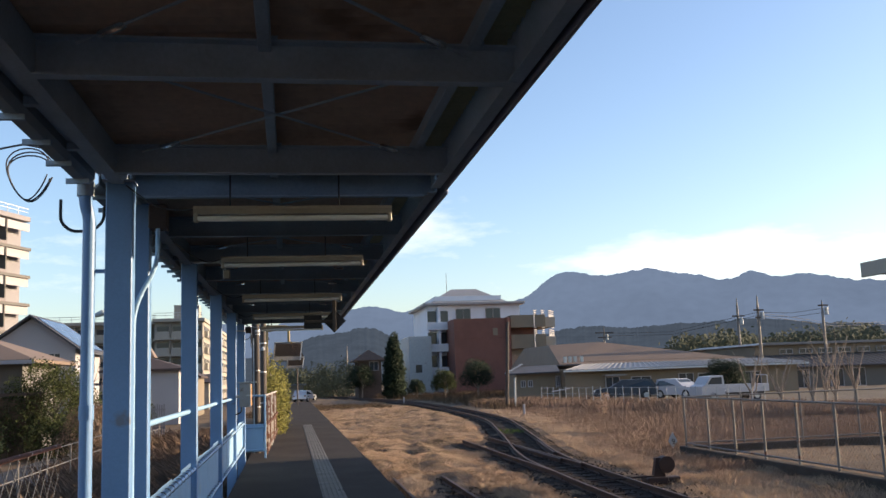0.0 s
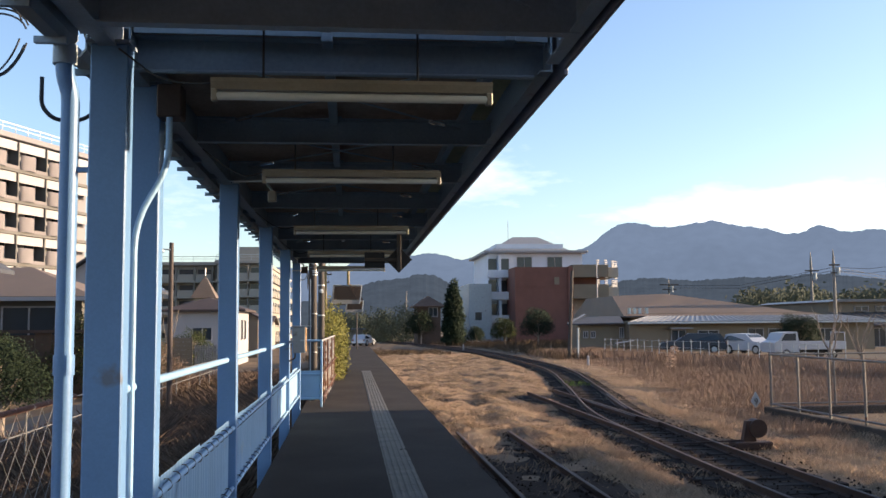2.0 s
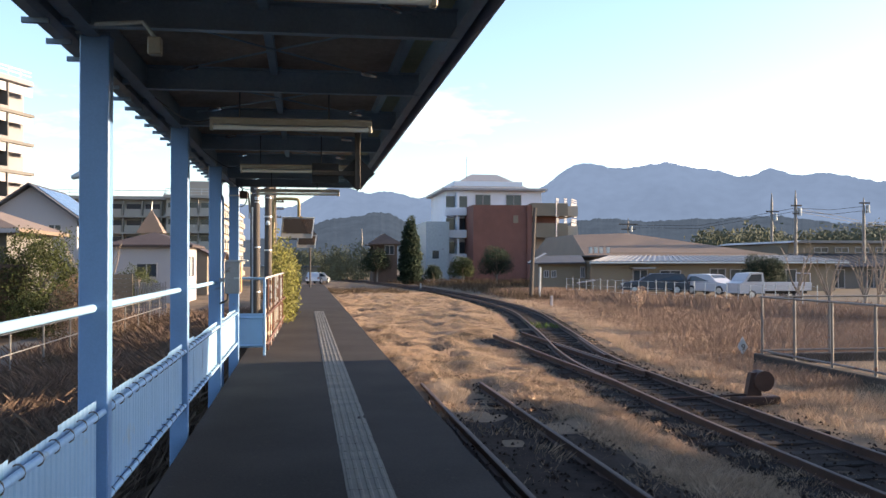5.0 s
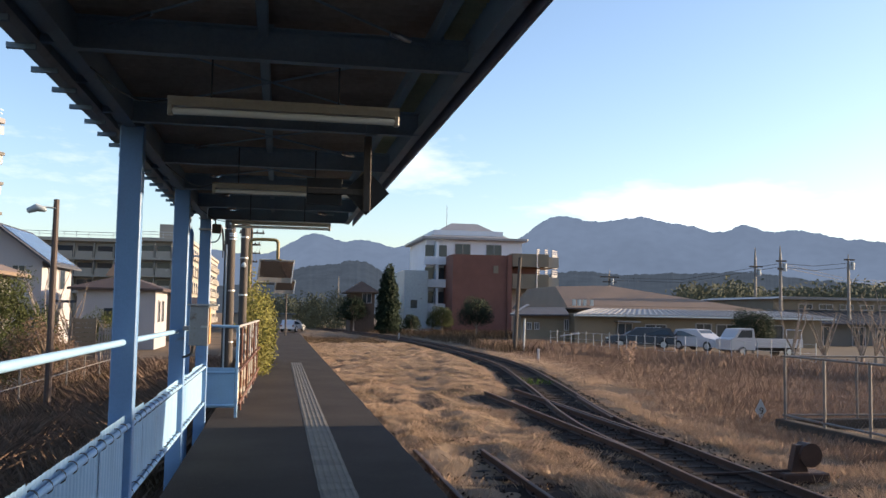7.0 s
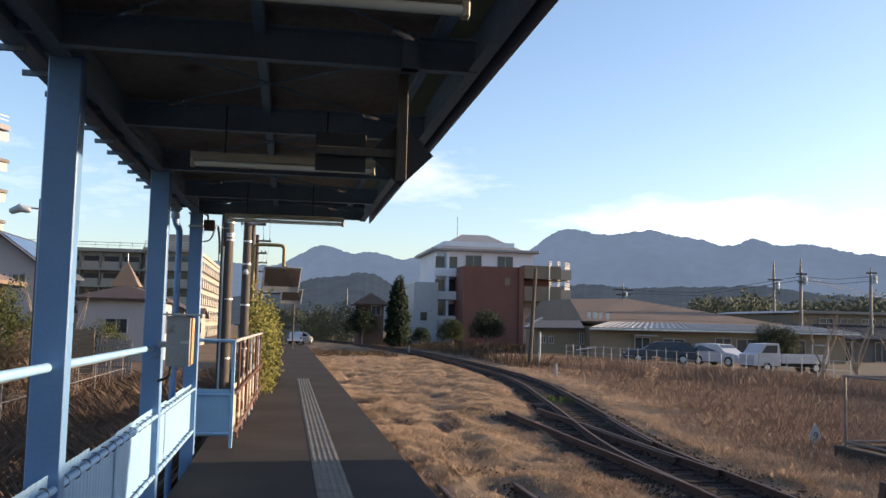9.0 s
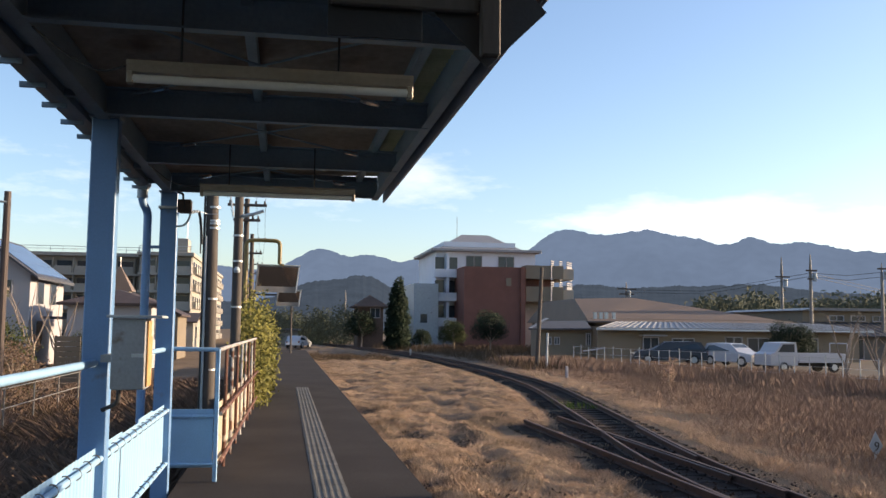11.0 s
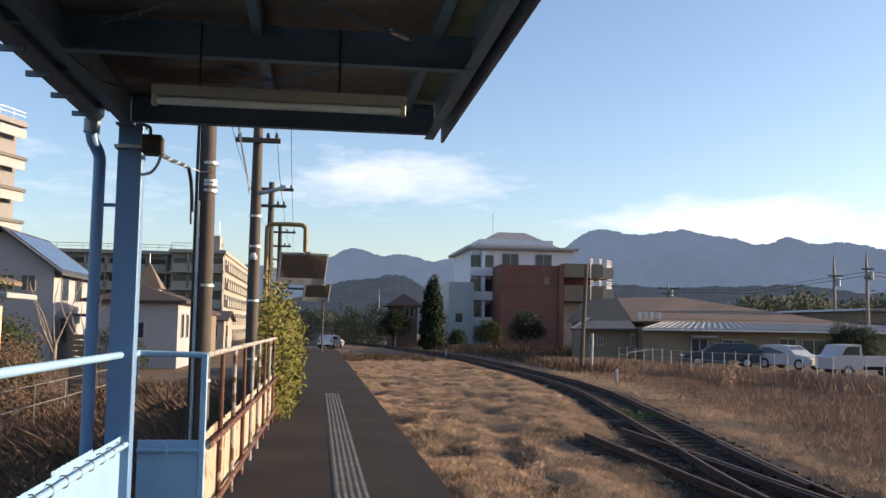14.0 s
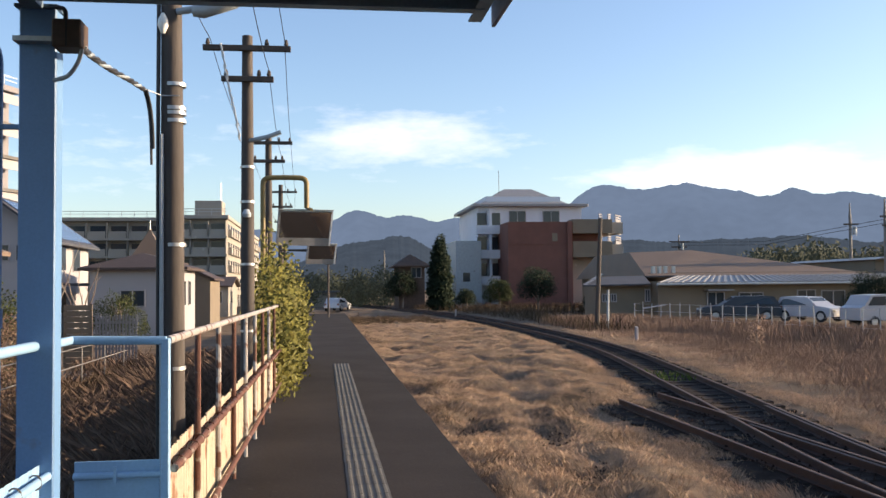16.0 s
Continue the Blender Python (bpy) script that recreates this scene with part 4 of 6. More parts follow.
part("lever", S().tube([(6.85, 18.74, -0.4), (7.05, 18.74, -0.44)], 0.025, 8), M_rail, sw)
part("rod", S().tube([(6.85, 18.74, -0.70), (5.4, 18.74, -0.74)], 0.018, 8), M_rail, sw)
blk = thing("concrete_block", (4.6, 11.6, -0.85), "dark low concrete block beside the near track", "block")
part("body", S().box(4.28, 5.02, 11.4, 11.75, -0.9, -0.52, 0.03), M_sleeper, blk)

# ---- grasses ----


def scatter(x0, x1, y0, y1, n, seed, keep):
    r = np.random.default_rng(seed)
    out = []
    while len(out) < n:
        x, y = r.uniform(x0, x1), y0 + (y1 - y0) * r.uniform(0, 1) ** 1.35
        if keep(x, y, r):
            out.append((x, y, ground_z(x, y) - 0.01))
    return out


def clumped(x, y, r, k=0.9, at=0.0):
    return noise.noise((x * k, y * k * 0.8, 3.3)) + r.uniform(-0.35, 0.35) > at


def in_strip(x, y, r):
    d = track_mid(y) - x
    edge = 1.0 if y > 21 else 3.45 - 0.5 * max(0.0, (y - 17) / 4)
    return x > edge and d > 1.25 and (y > 31.2 or x < 4.72 + 0.35 * noise.noise((y * 0.8, 2.0, 0.0)) + 0.3 * r.uniform()) and clumped(x, y, r, 0.9, -0.32)


FA, FB = (17.6, 66.0), (22.6, 43.0)


def off_fence(x, y):
    """Distance on the line's side of the car-park fence."""
    dx, dy = FB[0] - FA[0], FB[1] - FA[1]
    return -((x - FA[0]) * -dy + (y - FA[1]) * dx) / math.hypot(dx, dy)


def near_line(x, y, r):
    """Tufts that creep over the ballast of the main line and the siding."""
    d = abs(x - track_mid(y))
    return noise.noise((x * 1.1, y * 0.7, 21.0)) + r.uniform(-0.2, 0.2) + 0.45 * (d - 0.9) > (0.16 if y < 22 else 0.0) and d < 2.0


blades("dry_grass", scatter(0.95, 11, 9, 75, 400000, 11, in_strip), 0.085, 0.0013, 0.6, M_grass, "short straw-coloured dry grass between platform and line")
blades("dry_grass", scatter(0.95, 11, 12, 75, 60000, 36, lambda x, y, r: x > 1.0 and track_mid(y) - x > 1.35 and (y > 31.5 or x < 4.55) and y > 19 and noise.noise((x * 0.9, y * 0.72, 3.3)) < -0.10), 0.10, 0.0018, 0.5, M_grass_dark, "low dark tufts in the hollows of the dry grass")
blades("dry_grass", scatter(0.92, 3.2, 9, 62, 22000, 12, lambda x, y, r: (x < 1.25 or clumped(x, y, r, 1.4, 0.12)) and (y > 12 or x < 1.2)), 0.12, 0.0015, 0.5, M_grass, "straw-coloured grass along the platform foot")
blades("dry_grass", scatter(6.9, 22, 8, 60, 130000, 13, lambda x, y, r: 1.35 < x - track_mid(y) < 4.6 and clumped(x, y, r, 0.8, -0.15)), 0.13, 0.0016, 0.5, M_grass, "pale dry grass beyond the curving line")
blades("dry_grass", scatter(3.2, 5.0, 6, 22, 40000, 14, lambda x, y, r: clumped(x, y, r, 1.2, 0.0)), 0.11, 0.0014, 0.65, M_grass, "dry grass between the two tracks")
blades("dry_grass", scatter(4.2, 14, 9, 60, 110000, 37, near_line), 0.09, 0.0015, 0.6, M_grass, "dry grass creeping over the ballast")
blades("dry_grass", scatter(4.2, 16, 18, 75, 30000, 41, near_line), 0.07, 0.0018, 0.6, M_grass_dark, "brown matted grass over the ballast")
blades("tall_weeds", scatter(8.5, 28, 20, 68, 210000, 15, lambda x, y, r: 2.2 + 2.6 * r.uniform() + 0.9 * noise.noise((x * 0.5, y * 0.2, 7)) < x - track_mid(y) < 16 and not (x > 9.7 and y < 24.8) and off_fence(x, y) > -1.5 and (y < 52 or x < 17)), 0.24, 0.0022, 0.4, M_weed, "tall red-brown withered weeds in the field", "weeds")
blades("tall_weeds", scatter(9.5, 28, 36, 70, 80000, 38, lambda x, y, r: -2.0 < off_fence(x, y) < 4.5 * r.uniform() and x - track_mid(y) > 2.6 and noise.noise((x * 0.45, y * 0.35, 31)) + r.uniform(-0.3, 0.3) > -0.2), 0.58, 0.0022, 0.38, M_weed, "tall soft dry weeds against the car-park fence", "weeds")
blades("dry_grass", scatter(16, 46, 40, 70, 40000, 39, lambda x, y, r: off_fence(x, y) < 0.5 and y < 52 - 0.1 * x + (6 if x < 23 else 0) and clumped(x, y, r, 0.35, 0.0 if x > 20 else -0.2)), 0.25, 0.004, 0.4, M_grass, "pale dry grass at the edge of the car park")
blades("dry_grass", scatter(10.2, 26, 11, 24.2, 26000, 40, lambda x, y, r: clumped(x, y, r, 0.6, -0.2)), 0.13, 0.002, 0.5, M_grass, "pale dry grass behind the retaining wall")
blades("field_weeds", scatter(4, 40, 58, 118, 16000, 16, lambda x, y, r: x - track_mid(y) > 2.2 and (y > 84 or x < 15)), 0.7, 0.012, 0.3, M_weed_dark, "dark withered weeds along the far line", "weeds")
blades("bank_weeds", scatter(-6.5, -1.75, 4, 46, 120000, 17, lambda x, y, r: x < -2.5 or clumped(x, y, r, 0.8, 0.0)), 0.42, 0.0013, 0.6, M_weed_dark, "brown withered weeds behind the platform", "weeds")
blades("bank_scrub", scatter(-5.2, -1.9, 5, 44, 90000, 42, lambda x, y, r: clumped(x, y, r, 0.7, -0.05)), 0.62, 0.0011, 0.85, M_weed_fine, "fine tangled reddish scrub behind the platform", "scrub")
blades("bank_weeds", scatter(-8, -3.0, 8, 50, 36000, 18, lambda x, y, r: clumped(x, y, r, 0.5, -0.05)), 0.5, 0.0014, 0.5, M_weed_fine, "tall reddish weeds behind the platform", "weeds")
blades("field_weeds", scatter(-4, 7, 69, 79, 9000, 29, lambda x, y, r: clumped(x, y, r, 0.5, -0.1)), 0.34, 0.010, 0.35, M_weed_dark, "dark brown weeds at the platform end", "weeds")
blades("green_weeds", scatter(0.95, 1.25, 10.5, 15, 260, 19, lambda x, y, r: clumped(x, y, r, 1.6, 0.1)), 0.22, 0.012, 0.4, M_green, "small fresh green weeds at the platform edge", "weeds")
blades("green_weeds", scatter(7.6, 8.6, 35.5, 37.5, 160, 20, lambda x, y, r: True), 0.3, 0.015, 0.4, M_green, "green weed tuft beside the line", "weeds")

# ---- far distance: wooded hill and mountains ----


def ridge(name, dist, depth, height, material, label, a0, a1, seed, n=260, rows=9, fuzz=0.0006):
    s = S()
    for i in range(n + 1):
        a = a0 + (a1 - a0) * i / n
        top = math.tan(radians(height(a))) * dist + 1.45 + dist * (0.0016 * noise.noise((a * 1.3, seed, 0)) + 0.0011 * noise.noise((a * 3.7, seed, 3)) + fuzz * noise.noise((a * 9.0, seed, 5)))
        for k in range(rows):
            t = k / (rows - 1)
            d = dist - depth * (1 - t) + depth * 0.02 * (noise.noise((a * 1.1, t * 3, seed)) + 0.7 * noise.noise((a * 3.1, t * 7, seed))) * (1 - t)
            z = -3 + (top + 3) * t ** 0.85
            s.v.append((math.sin(radians(a)) * d, math.cos(radians(a)) * d, z))
        if i:
            for k in range(rows - 1):
                b = (i - 1) * rows + k
                s.f.append((b, b + rows, b + rows + 1, b + 1))
    return solid(name, s, material, label, "mountain", "structure")


def bump_at(a, c, w, h):
    return h * math.exp(-((a - c) / w) ** 2)


def far_height(a):
    return 3.1 + sum(bump_at(a, c, w, h) for c, w, h in ((-8, 7, 0.7), (2, 1.9, 1.6), (5.2, 1.7, 1.25), (8.6, 1.9, 1.2), (11.5, 1.9, 0.74), (13.6, 1.5, 0.71), (15.1, 1.5, 0.78), (16.6, 1.5, 1.94), (18.1, 1.5, 1.67), (19.6, 1.5, 1.49), (21.1, 1.5, 1.55), (22.6, 1.5, 1.87), (24.1, 1.5, 1.32), (25.6, 1.5, 1.59), (27.1, 1.5, 0.77), (28.6, 1.5, 1.86), (31.0, 1.8, 1.54), (33.2, 2.2, 0.97), (36.2, 3, 1.02), (40.5, 4, 0.63), (46.0, 5, 0.60)))


def near_height(a):
    return 1.5 + sum(bump_at(a, c, w, h) for c, w, h in ((1.5, 2, 1.04), (4.8, 2.2, 1.6), (11, 3, 0.4), (18, 3.5, 1.2), (23.5, 3, 0.95), (28, 3, 1.0), (33, 4, 0.7)))


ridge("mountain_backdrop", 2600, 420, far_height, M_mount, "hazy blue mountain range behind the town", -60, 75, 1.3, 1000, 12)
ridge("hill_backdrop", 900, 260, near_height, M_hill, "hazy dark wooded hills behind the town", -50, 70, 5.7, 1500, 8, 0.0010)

# ---- buildings ----


def window(s_frame, s_pane, x0, x1, z0, z1, y, deep=0.08):
    s_pane.box(x0, x1, y + deep * 0.3, y + deep * 0.6, z0, z1)
    for a, b, c, d in ((x0 - 0.06, x0, z0 - 0.06, z1 + 0.06), (x1, x1 + 0.06, z0 - 0.06, z1 + 0.06), (x0, x1, z1, z1 + 0.06), (x0, x1, z0 - 0.06, z0),
                       ((x0 + x1) / 2 - 0.03, (x0 + x1) / 2 + 0.03, z0, z1)):
        s_frame.box(a, b, y - 0.03, y + deep, c, d)


def add_window(h, x0, x1, z0, z1, y):
    fr, pn_ = S(), S()
    window(fr, pn_, x0, x1, z0, z1, y - 0.06)
    w = part("window", fr, M_white, h, smooth=False)
    part("pane", pn_, M_window, w, smooth=False)


def side_window(h, y0, y1, z0, z1, x):
    fr = S().box(x - 0.02, x + 0.06, y0 - 0.06, y1 + 0.06, z0 - 0.06, z1 + 0.06)
    w = part("window", fr, M_white, h, smooth=False)
    part("pane", S().box(x + 0.05, x + 0.075, y0, y1, z0, z1), M_window, w, smooth=False)


def house(name, x0, x1, y0, y1, zb, ze, zr, wall, roof, label, gable="y", over=0.4, windows=(), sides=()):
    """A house with a gable roof (ridge along y or x) or a hip roof."""
    h = thing(name, ((x0 + x1) / 2, (y0 + y1) / 2, zb), label, "house")
    xm, ym = (x0 + x1) / 2, (y0 + y1) / 2
    w = S()
    if gable == "y":
        w.prism([(x0, zb), (x1, zb), (x1, ze), (xm, zr - 0.12), (x0, ze)], y0, y1)
    elif gable == "x":
        w.prism([(y0, zb), (y1, zb), (y1, ze), (ym, zr - 0.12), (y0, ze)], x0, x1, "x")
    else:
        w.box(x0, x1, y0, y1, zb, ze)
    part("wall", w, wall, h, smooth=False)
    r = S()
    t = 0.14
    if gable == "y":
        sl = (zr - ze) / (xm - x0)
        a, b, zl = x0 - over, x1 + over, ze - sl * over
        r.prism([(a, zl), (xm, zr), (b, zl), (b, zl + t), (xm, zr + t), (a, zl + t)], y0 - over, y1 + over)
    elif gable == "x":
        sl = (zr - ze) / (ym - y0)
        a, b, zl = y0 - over, y1 + over, ze - sl * over
        r.prism([(a, zl), (ym, zr), (b, zl), (b, zl + t), (ym, zr + t), (a, zl + t)], x0 - over, x1 + over, "x")
    else:
        a, b, c, d = x0 - over, x1 + over, y0 - over, y1 + over
        k = min(b - a, d - c) / 2 * 0.98
        top = [(a + k, c + k, zr), (b - k, c + k, zr), (b - k, d - k, zr), (a + k, d - k, zr)]
        r.poly([(a, c, ze), (b, c, ze), (b, d, ze), (a, d, ze)] + [(a, c, ze + t), (b, c, ze + t), (b, d, ze + t), (a, d, ze + t)] + top,
               [(3, 2, 1, 0), (0, 1, 5, 4), (1, 2, 6, 5), (2, 3, 7, 6), (3, 0, 4, 7), (4, 5, 9, 8), (5, 6, 10, 9), (6, 7, 11, 10), (7, 4, 8, 11), (8, 9, 10, 11)])
    part("roof", r, roof, h, smooth=False)
    for wx0, wx1, wz0, wz1 in windows:
        add_window(h, wx0, wx1, wz0, wz1, y0)
    for wy0, wy1, wz0, wz1 in sides:
        side_window(h, wy0, wy1, wz0, wz1, x1)
    return h


GL = -1.1
# the house with solar panels
hs = house("detached_house", -20.6, -14.9, 66, 74, GL, 4.35, 6.45, M_white, M_dark_roof, "two-storey white house with blue solar panels on a dark roof",
           "y", 0.55, [(-17.7, -17.0, 3.1, 3.9), (-16.6, -15.9, 3.1, 3.9)], [(67.5, 68.8, 2.6, 3.9), (70.5, 71.8, 2.6, 3.9), (67.5, 68.8, 0.2, 1.6)])
for k in range(3):
    xa, xb = -17.4 + 0.95 * k, -17.4 + 0.95 * k + 0.9
    zf = lambda x: 6.45 + 0.16 - (6.45 - 4.35) / 2.85 * (x + 17.75)
    part("solar_panel", S().poly([(xa, 66.2, zf(xa)), (xb, 66.2, zf(xb)), (xb, 73.6, zf(xb)), (xa, 73.6, zf(xa)), (xa, 66.2, zf(xa) + 0.05), (xb, 66.2, zf(xb) + 0.05), (xb, 73.6, zf(xb) + 0.05), (xa, 73.6, zf(xa) + 0.05)],
            [(0, 3, 2, 1), (4, 5, 6, 7), (0, 1, 5, 4), (1, 2, 6, 5), (2, 3, 7, 6), (3, 0, 4, 7)]), M_solar, hs, "blue solar panel", smooth=False)
part("porch_roof", S().box(-14.4, -12.9, 66.5, 72, 1.7, 1.85), M_dark_roof, hs)
part("porch_post", S().box(-13.1, -12.95, 66.6, 66.75, GL, 1.7), M_offwhite, hs)
house("small_house", -12.6, -8.0, 65, 71, GL, 2.5, 3.5, M_white, M_brown_roof, "white single-storey house with a brown hip roof", "hip", 0.5, [(-11.0, -9.8, 0.6, 1.4)],
      [(66.3, 66.9, 0.6, 1.9), (68.2, 68.8, 0.6, 1.9)])
house("church_house", -16.2, -12.6, 92, 97, GL, 3.6, 4.4, M_offwhite, M_brown_roof, "cream house below a pointed brown turret", "hip", 0.4, [(-15.2, -14.2, 2.1, 3.0)])
st = thing("turret", (-14.3, 93, 3), "small cream turret with a pointed brown roof", "turret")
part("wall", S().box(-15.2, -13.4, 90.2, 92.0, GL, 4.3), M_offwhite, st)
part("roof", S().poly([(-15.5, 89.9, 4.2), (-13.1, 89.9, 4.2), (-13.1, 92.3, 4.2), (-15.5, 92.3, 4.2), (-14.3, 91.1, 6.4)], [(3, 2, 1, 0), (0, 1, 4), (1, 2, 4), (2, 3, 4), (3, 0, 4)]), M_tan_roof, st, smooth=False)
part("finial", S().tube([(-14.3, 91.1, 6.3), (-14.3, 91.1, 7.1)], 0.04, 6), M_steel, st)
side_window(st, 90.7, 91.4, 3.1, 3.8, -13.4)
lo = house("low_house", -22, -11.2, 40, 46, GL, 2.6, 4.1, M_balcony, M_tan_roof, "low dim house with a wide brown roof and white eave", "hip", 0.6, [(-14.2, -12.2, 1.0, 2.3), (-18, -16, 0.9, 2.2)])
part("eave_board", S().box(-22.6, -10.6, 39.36, 39.4, 2.56, 2.72), M_white, lo)
sc = thing("timber_screen", (-13, 38, -1), "dark brown timber screen before the low house", "fence")
for k in range(11):
    part("board", S().box(-16.5 + k * 0.6, -15.92 + k * 0.6, 38.0, 38.05, -1.1, 1.25 + 0.05 * math.sin(k * 2)), M_timber, sc)
part("cap", S().box(-16.6, -9.8, 37.9, 38.15, 1.3, 1.42), M_brown_roof, sc)
house("gable_house", -18.4, -12.6, 30, 35, GL, 3.6, 5.4, M_offwhite, M_dark_roof, "cream two-storey gabled house with a dark roof", "y", 0.4, [(-14.1, -13.8, 2.4, 3.4), (-13.4, -13.1, 2.4, 3.4)], [(31, 32, 2.3, 3.4)])
house("shed_row", -11.5, -8.2, 80, 86, GL, 2.2, 3.0, M_tan, M_brown_roof, "brown shed among the houses", "y", 0.3, [(-10.5, -9.5, 0.4, 1.3)])
house("terrace_house", -13.2, -9.0, 100, 108, GL, 1.7, 2.5, M_offwhite, M_brown_roof, "cream house with a brown roof in the housing estate", "x", 0.4, [(-12.4, -11.4, 0.2, 1.2), (-10.6, -9.6, 0.2, 1.2)], [(102, 103, 0.2, 1.2)])


def apartment(name, x0, x1, y0, y1, z0, floors, fh, label, bay, rounded, wall=M_concrete, front_only=False):
    a = thing(name, ((x0 + x1) / 2, (y0 + y1) / 2, z0), label, "building")
    top = z0 + floors * fh
    part("wall", S().box(x0, x1, y0, y1, z0, top), wall, a)
    part("roof", S().box(x0 - 0.25, x1 + 0.25, y0 - 0.9, y1 + 0.3, top, top + 0.5, 0.05), wall, a)
    rl = S()
    for x in np.arange(x0, x1, 1.6):
        rl.box(x, x + 0.05, y0 - 0.8, y0 - 0.75, top + 0.5, top + 1.3)
    rl.box(x0, x1, y0 - 0.8, y0 - 0.75, top + 1.25, top + 1.32).box(x0, x1, y0 - 0.8, y0 - 0.75, top + 0.9, top + 0.95)
    part("roof_rail", rl, M_steel, a)
    nb = int((x1 - x0) / bay)
    for fl in range(floors):
        z = z0 + fl * fh
        part("floor_slab", S().box(x0 - 0.05, x1 + 0.05, y0 - 1.15, y0, z - 0.22, z + 0.06), M_balcony if rounded else wall, a)
        for k in range(nb):
            bx = x0 + (k + 0.08) * bay
            b = S()
            if rounded:
                w = bay * 0.5
                arc = [(bx + w * (0.5 - 0.5 * math.cos(t)), y0 - 1.05 - 0.35 * math.sin(t)) for t in np.linspace(0, math.pi, 9)]
                pts = [(x, y, zz) for zz in (z + 0.06, z + fh * 0.5) for x, y in arc]
                n = len(arc)
                b.poly(pts, [(i, i + 1, n + i + 1, n + i) for i in range(n - 1)] + [tuple(range(n, 2 * n))])
                b.box(bx + w, bx + bay * 0.94, y0 - 1.12, y0 - 1.04, z + 0.06, z + 0.35)
            else:
                b.box(bx, bx + bay * 0.86, y0 - 1.12, y0 - 1.04, z + 0.06, z + fh * 0.42)
            bal = part("balcony", b, M_tub if rounded else wall, a)
            part("window", S().box(bx + bay * (0.52 if rounded else 0.05), bx + bay * (0.84 if rounded else 0.8), y0 - 0.06, y0 - 0.02, z + 0.1, z + fh * 0.75), M_window, bal)
            part("divider", S().box(bx + bay * 0.9, bx + bay * 0.94, y0 - 1.1, y0, z + 0.06, z + fh - 0.22), M_balcony if rounded else wall, a)
        # White band added in place of the sunlit wall above the balcony tubs
        if rounded:
            part("lintel", S().box(x0, x1, y0 - 0.95, y0 - 0.9, z + fh * 0.62, z + fh - 0.24), M_white, a)
        if not front_only:
            for k in range(int((y1 - y0) / 3.2)):
                yy = y0 + 0.8 + k * 3.2
                part("side_balcony", S().box(x1, x1 + 0.5, yy, yy + 1.9, z + 0.1, z + 1.0), M_offwhite, a)
                part("window", S().box(x1 + 0.02, x1 + 0.05, yy + 0.2, yy + 1.7, z + 1.05, z + fh - 0.6), M_window, a)
    return a


# slab tower with rounded balconies
tw = apartment("apartment_tower", -48, 0, 0, 11, GL, 7, 2.76, "tall pale apartment tower with rows of rounded balconies", 3.7, True, M_tower)
tw.matrix_world = pose(-26.9, 96.0, 0, 0, 0, 69.6) @ Matrix.Translation(PLACE[tw])
ap = apartment("apartment_block", -36, -19.5, 138, 148, GL, 5, 2.3, "five-storey grey apartment block with balconies", 2.6, False)
ap2 = apartment("apartment_block", -19.3, -12.6, 134, 190, GL, 5, 2.3, "five-storey cream apartment block seen at its corner", 2.2, False, M_offwhite)
part("lift_house", S().box(-16.8, -13.4, 135, 139, GL + 11.9, GL + 14.0), M_offwhite, ap2)
part("antenna", S().tube([(-13.6, 136, 12.9), (-13.6, 136, 15.2)], 0.05, 6), M_steel, ap2)

# brick block, white block, long low house
bk = thing("brick_building", (26, 115, -1), "red brick block with cream balconies beside a white building", "building")
part("wall", S().box(19.6, 26.8, 112, 122, GL, 8.45), M_brick, bk)
part("wing", S().box(26.8, 30.8, 114, 122, 5.0, 8.55), M_brick, bk)
part("wing_base", S().box(26.8, 31.0, 114.5, 122, GL, 5.0), M_offwhite, bk)
for z in (3.35, 6.0):
    part("string_course", S().box(19.58, 26.82, 111.95, 112, z, z + 0.12), M_brick, bk)
part("window", S().box(24.5, 25.1, 111.93, 112, 6.3, 7.2), M_tan, bk)
part("corner_pier", S().box(26.2, 26.7, 111.8, 112, GL, 8.5), M_brick, bk)
for z0_, z1_ in ((4.55, 6.3), (7.2, 8.75)):
    part("balcony", S().box(26.9, 31.4, 112.2, 114, z0_, z1_), M_tan, bk)
    for x, y in ((29.9, 112.1), (31.0, 112.4), (32.2, 113.4), (32.9, 114.6)):
        for name, za, zb in (("fin", z0_ - 0.1, z1_ + 0.1), ("fin_cap", z1_ + 0.2, z1_ + 0.35), ("fin_cap", z1_ + 0.45, z1_ + 0.6)):
            part(name, S().poly([(x + a, y + b, z) for z in (za, zb) for a, b in ((0, 0), (0.42, 0.3), (0.36, 0.4), (-0.06, 0.1))],
                                [(3, 2, 1, 0), (4, 5, 6, 7), (0, 1, 5, 4), (1, 2, 6, 5), (2, 3, 7, 6), (3, 0, 4, 7)]), M_white, bk, "bright cream balcony fin", smooth=False)
    part("balcony_side", S().box(31.4, 32.9, 113, 120, z0_, z1_ - 0.3), M_offwhite, bk)
wb = thing("white_building", (23, 124, -1), "four-storey white building with a low hipped roof", "building")
part("wall", S().box(17.3, 29.6, 118, 132, GL, 10.6), M_white_cool, wb)
part("eave", S().box(16.6, 30.2, 117.2, 132.6, 10.6, 10.95, 0.05), M_rib, wb)
part("roof", S().poly([(17.6, 118.2, 10.95), (28.2, 118.2, 10.95), (28.2, 131, 10.95), (17.6, 131, 10.95), (21.2, 122, 13.1), (24.6, 122, 13.1), (24.6, 127, 13.1), (21.2, 127, 13.1)],
                      [(3, 2, 1, 0), (0, 1, 5, 4), (1, 2, 6, 5), (2, 3, 7, 6), (3, 0, 4, 7), (4, 5, 6, 7)]), M_rib, wb, smooth=False)
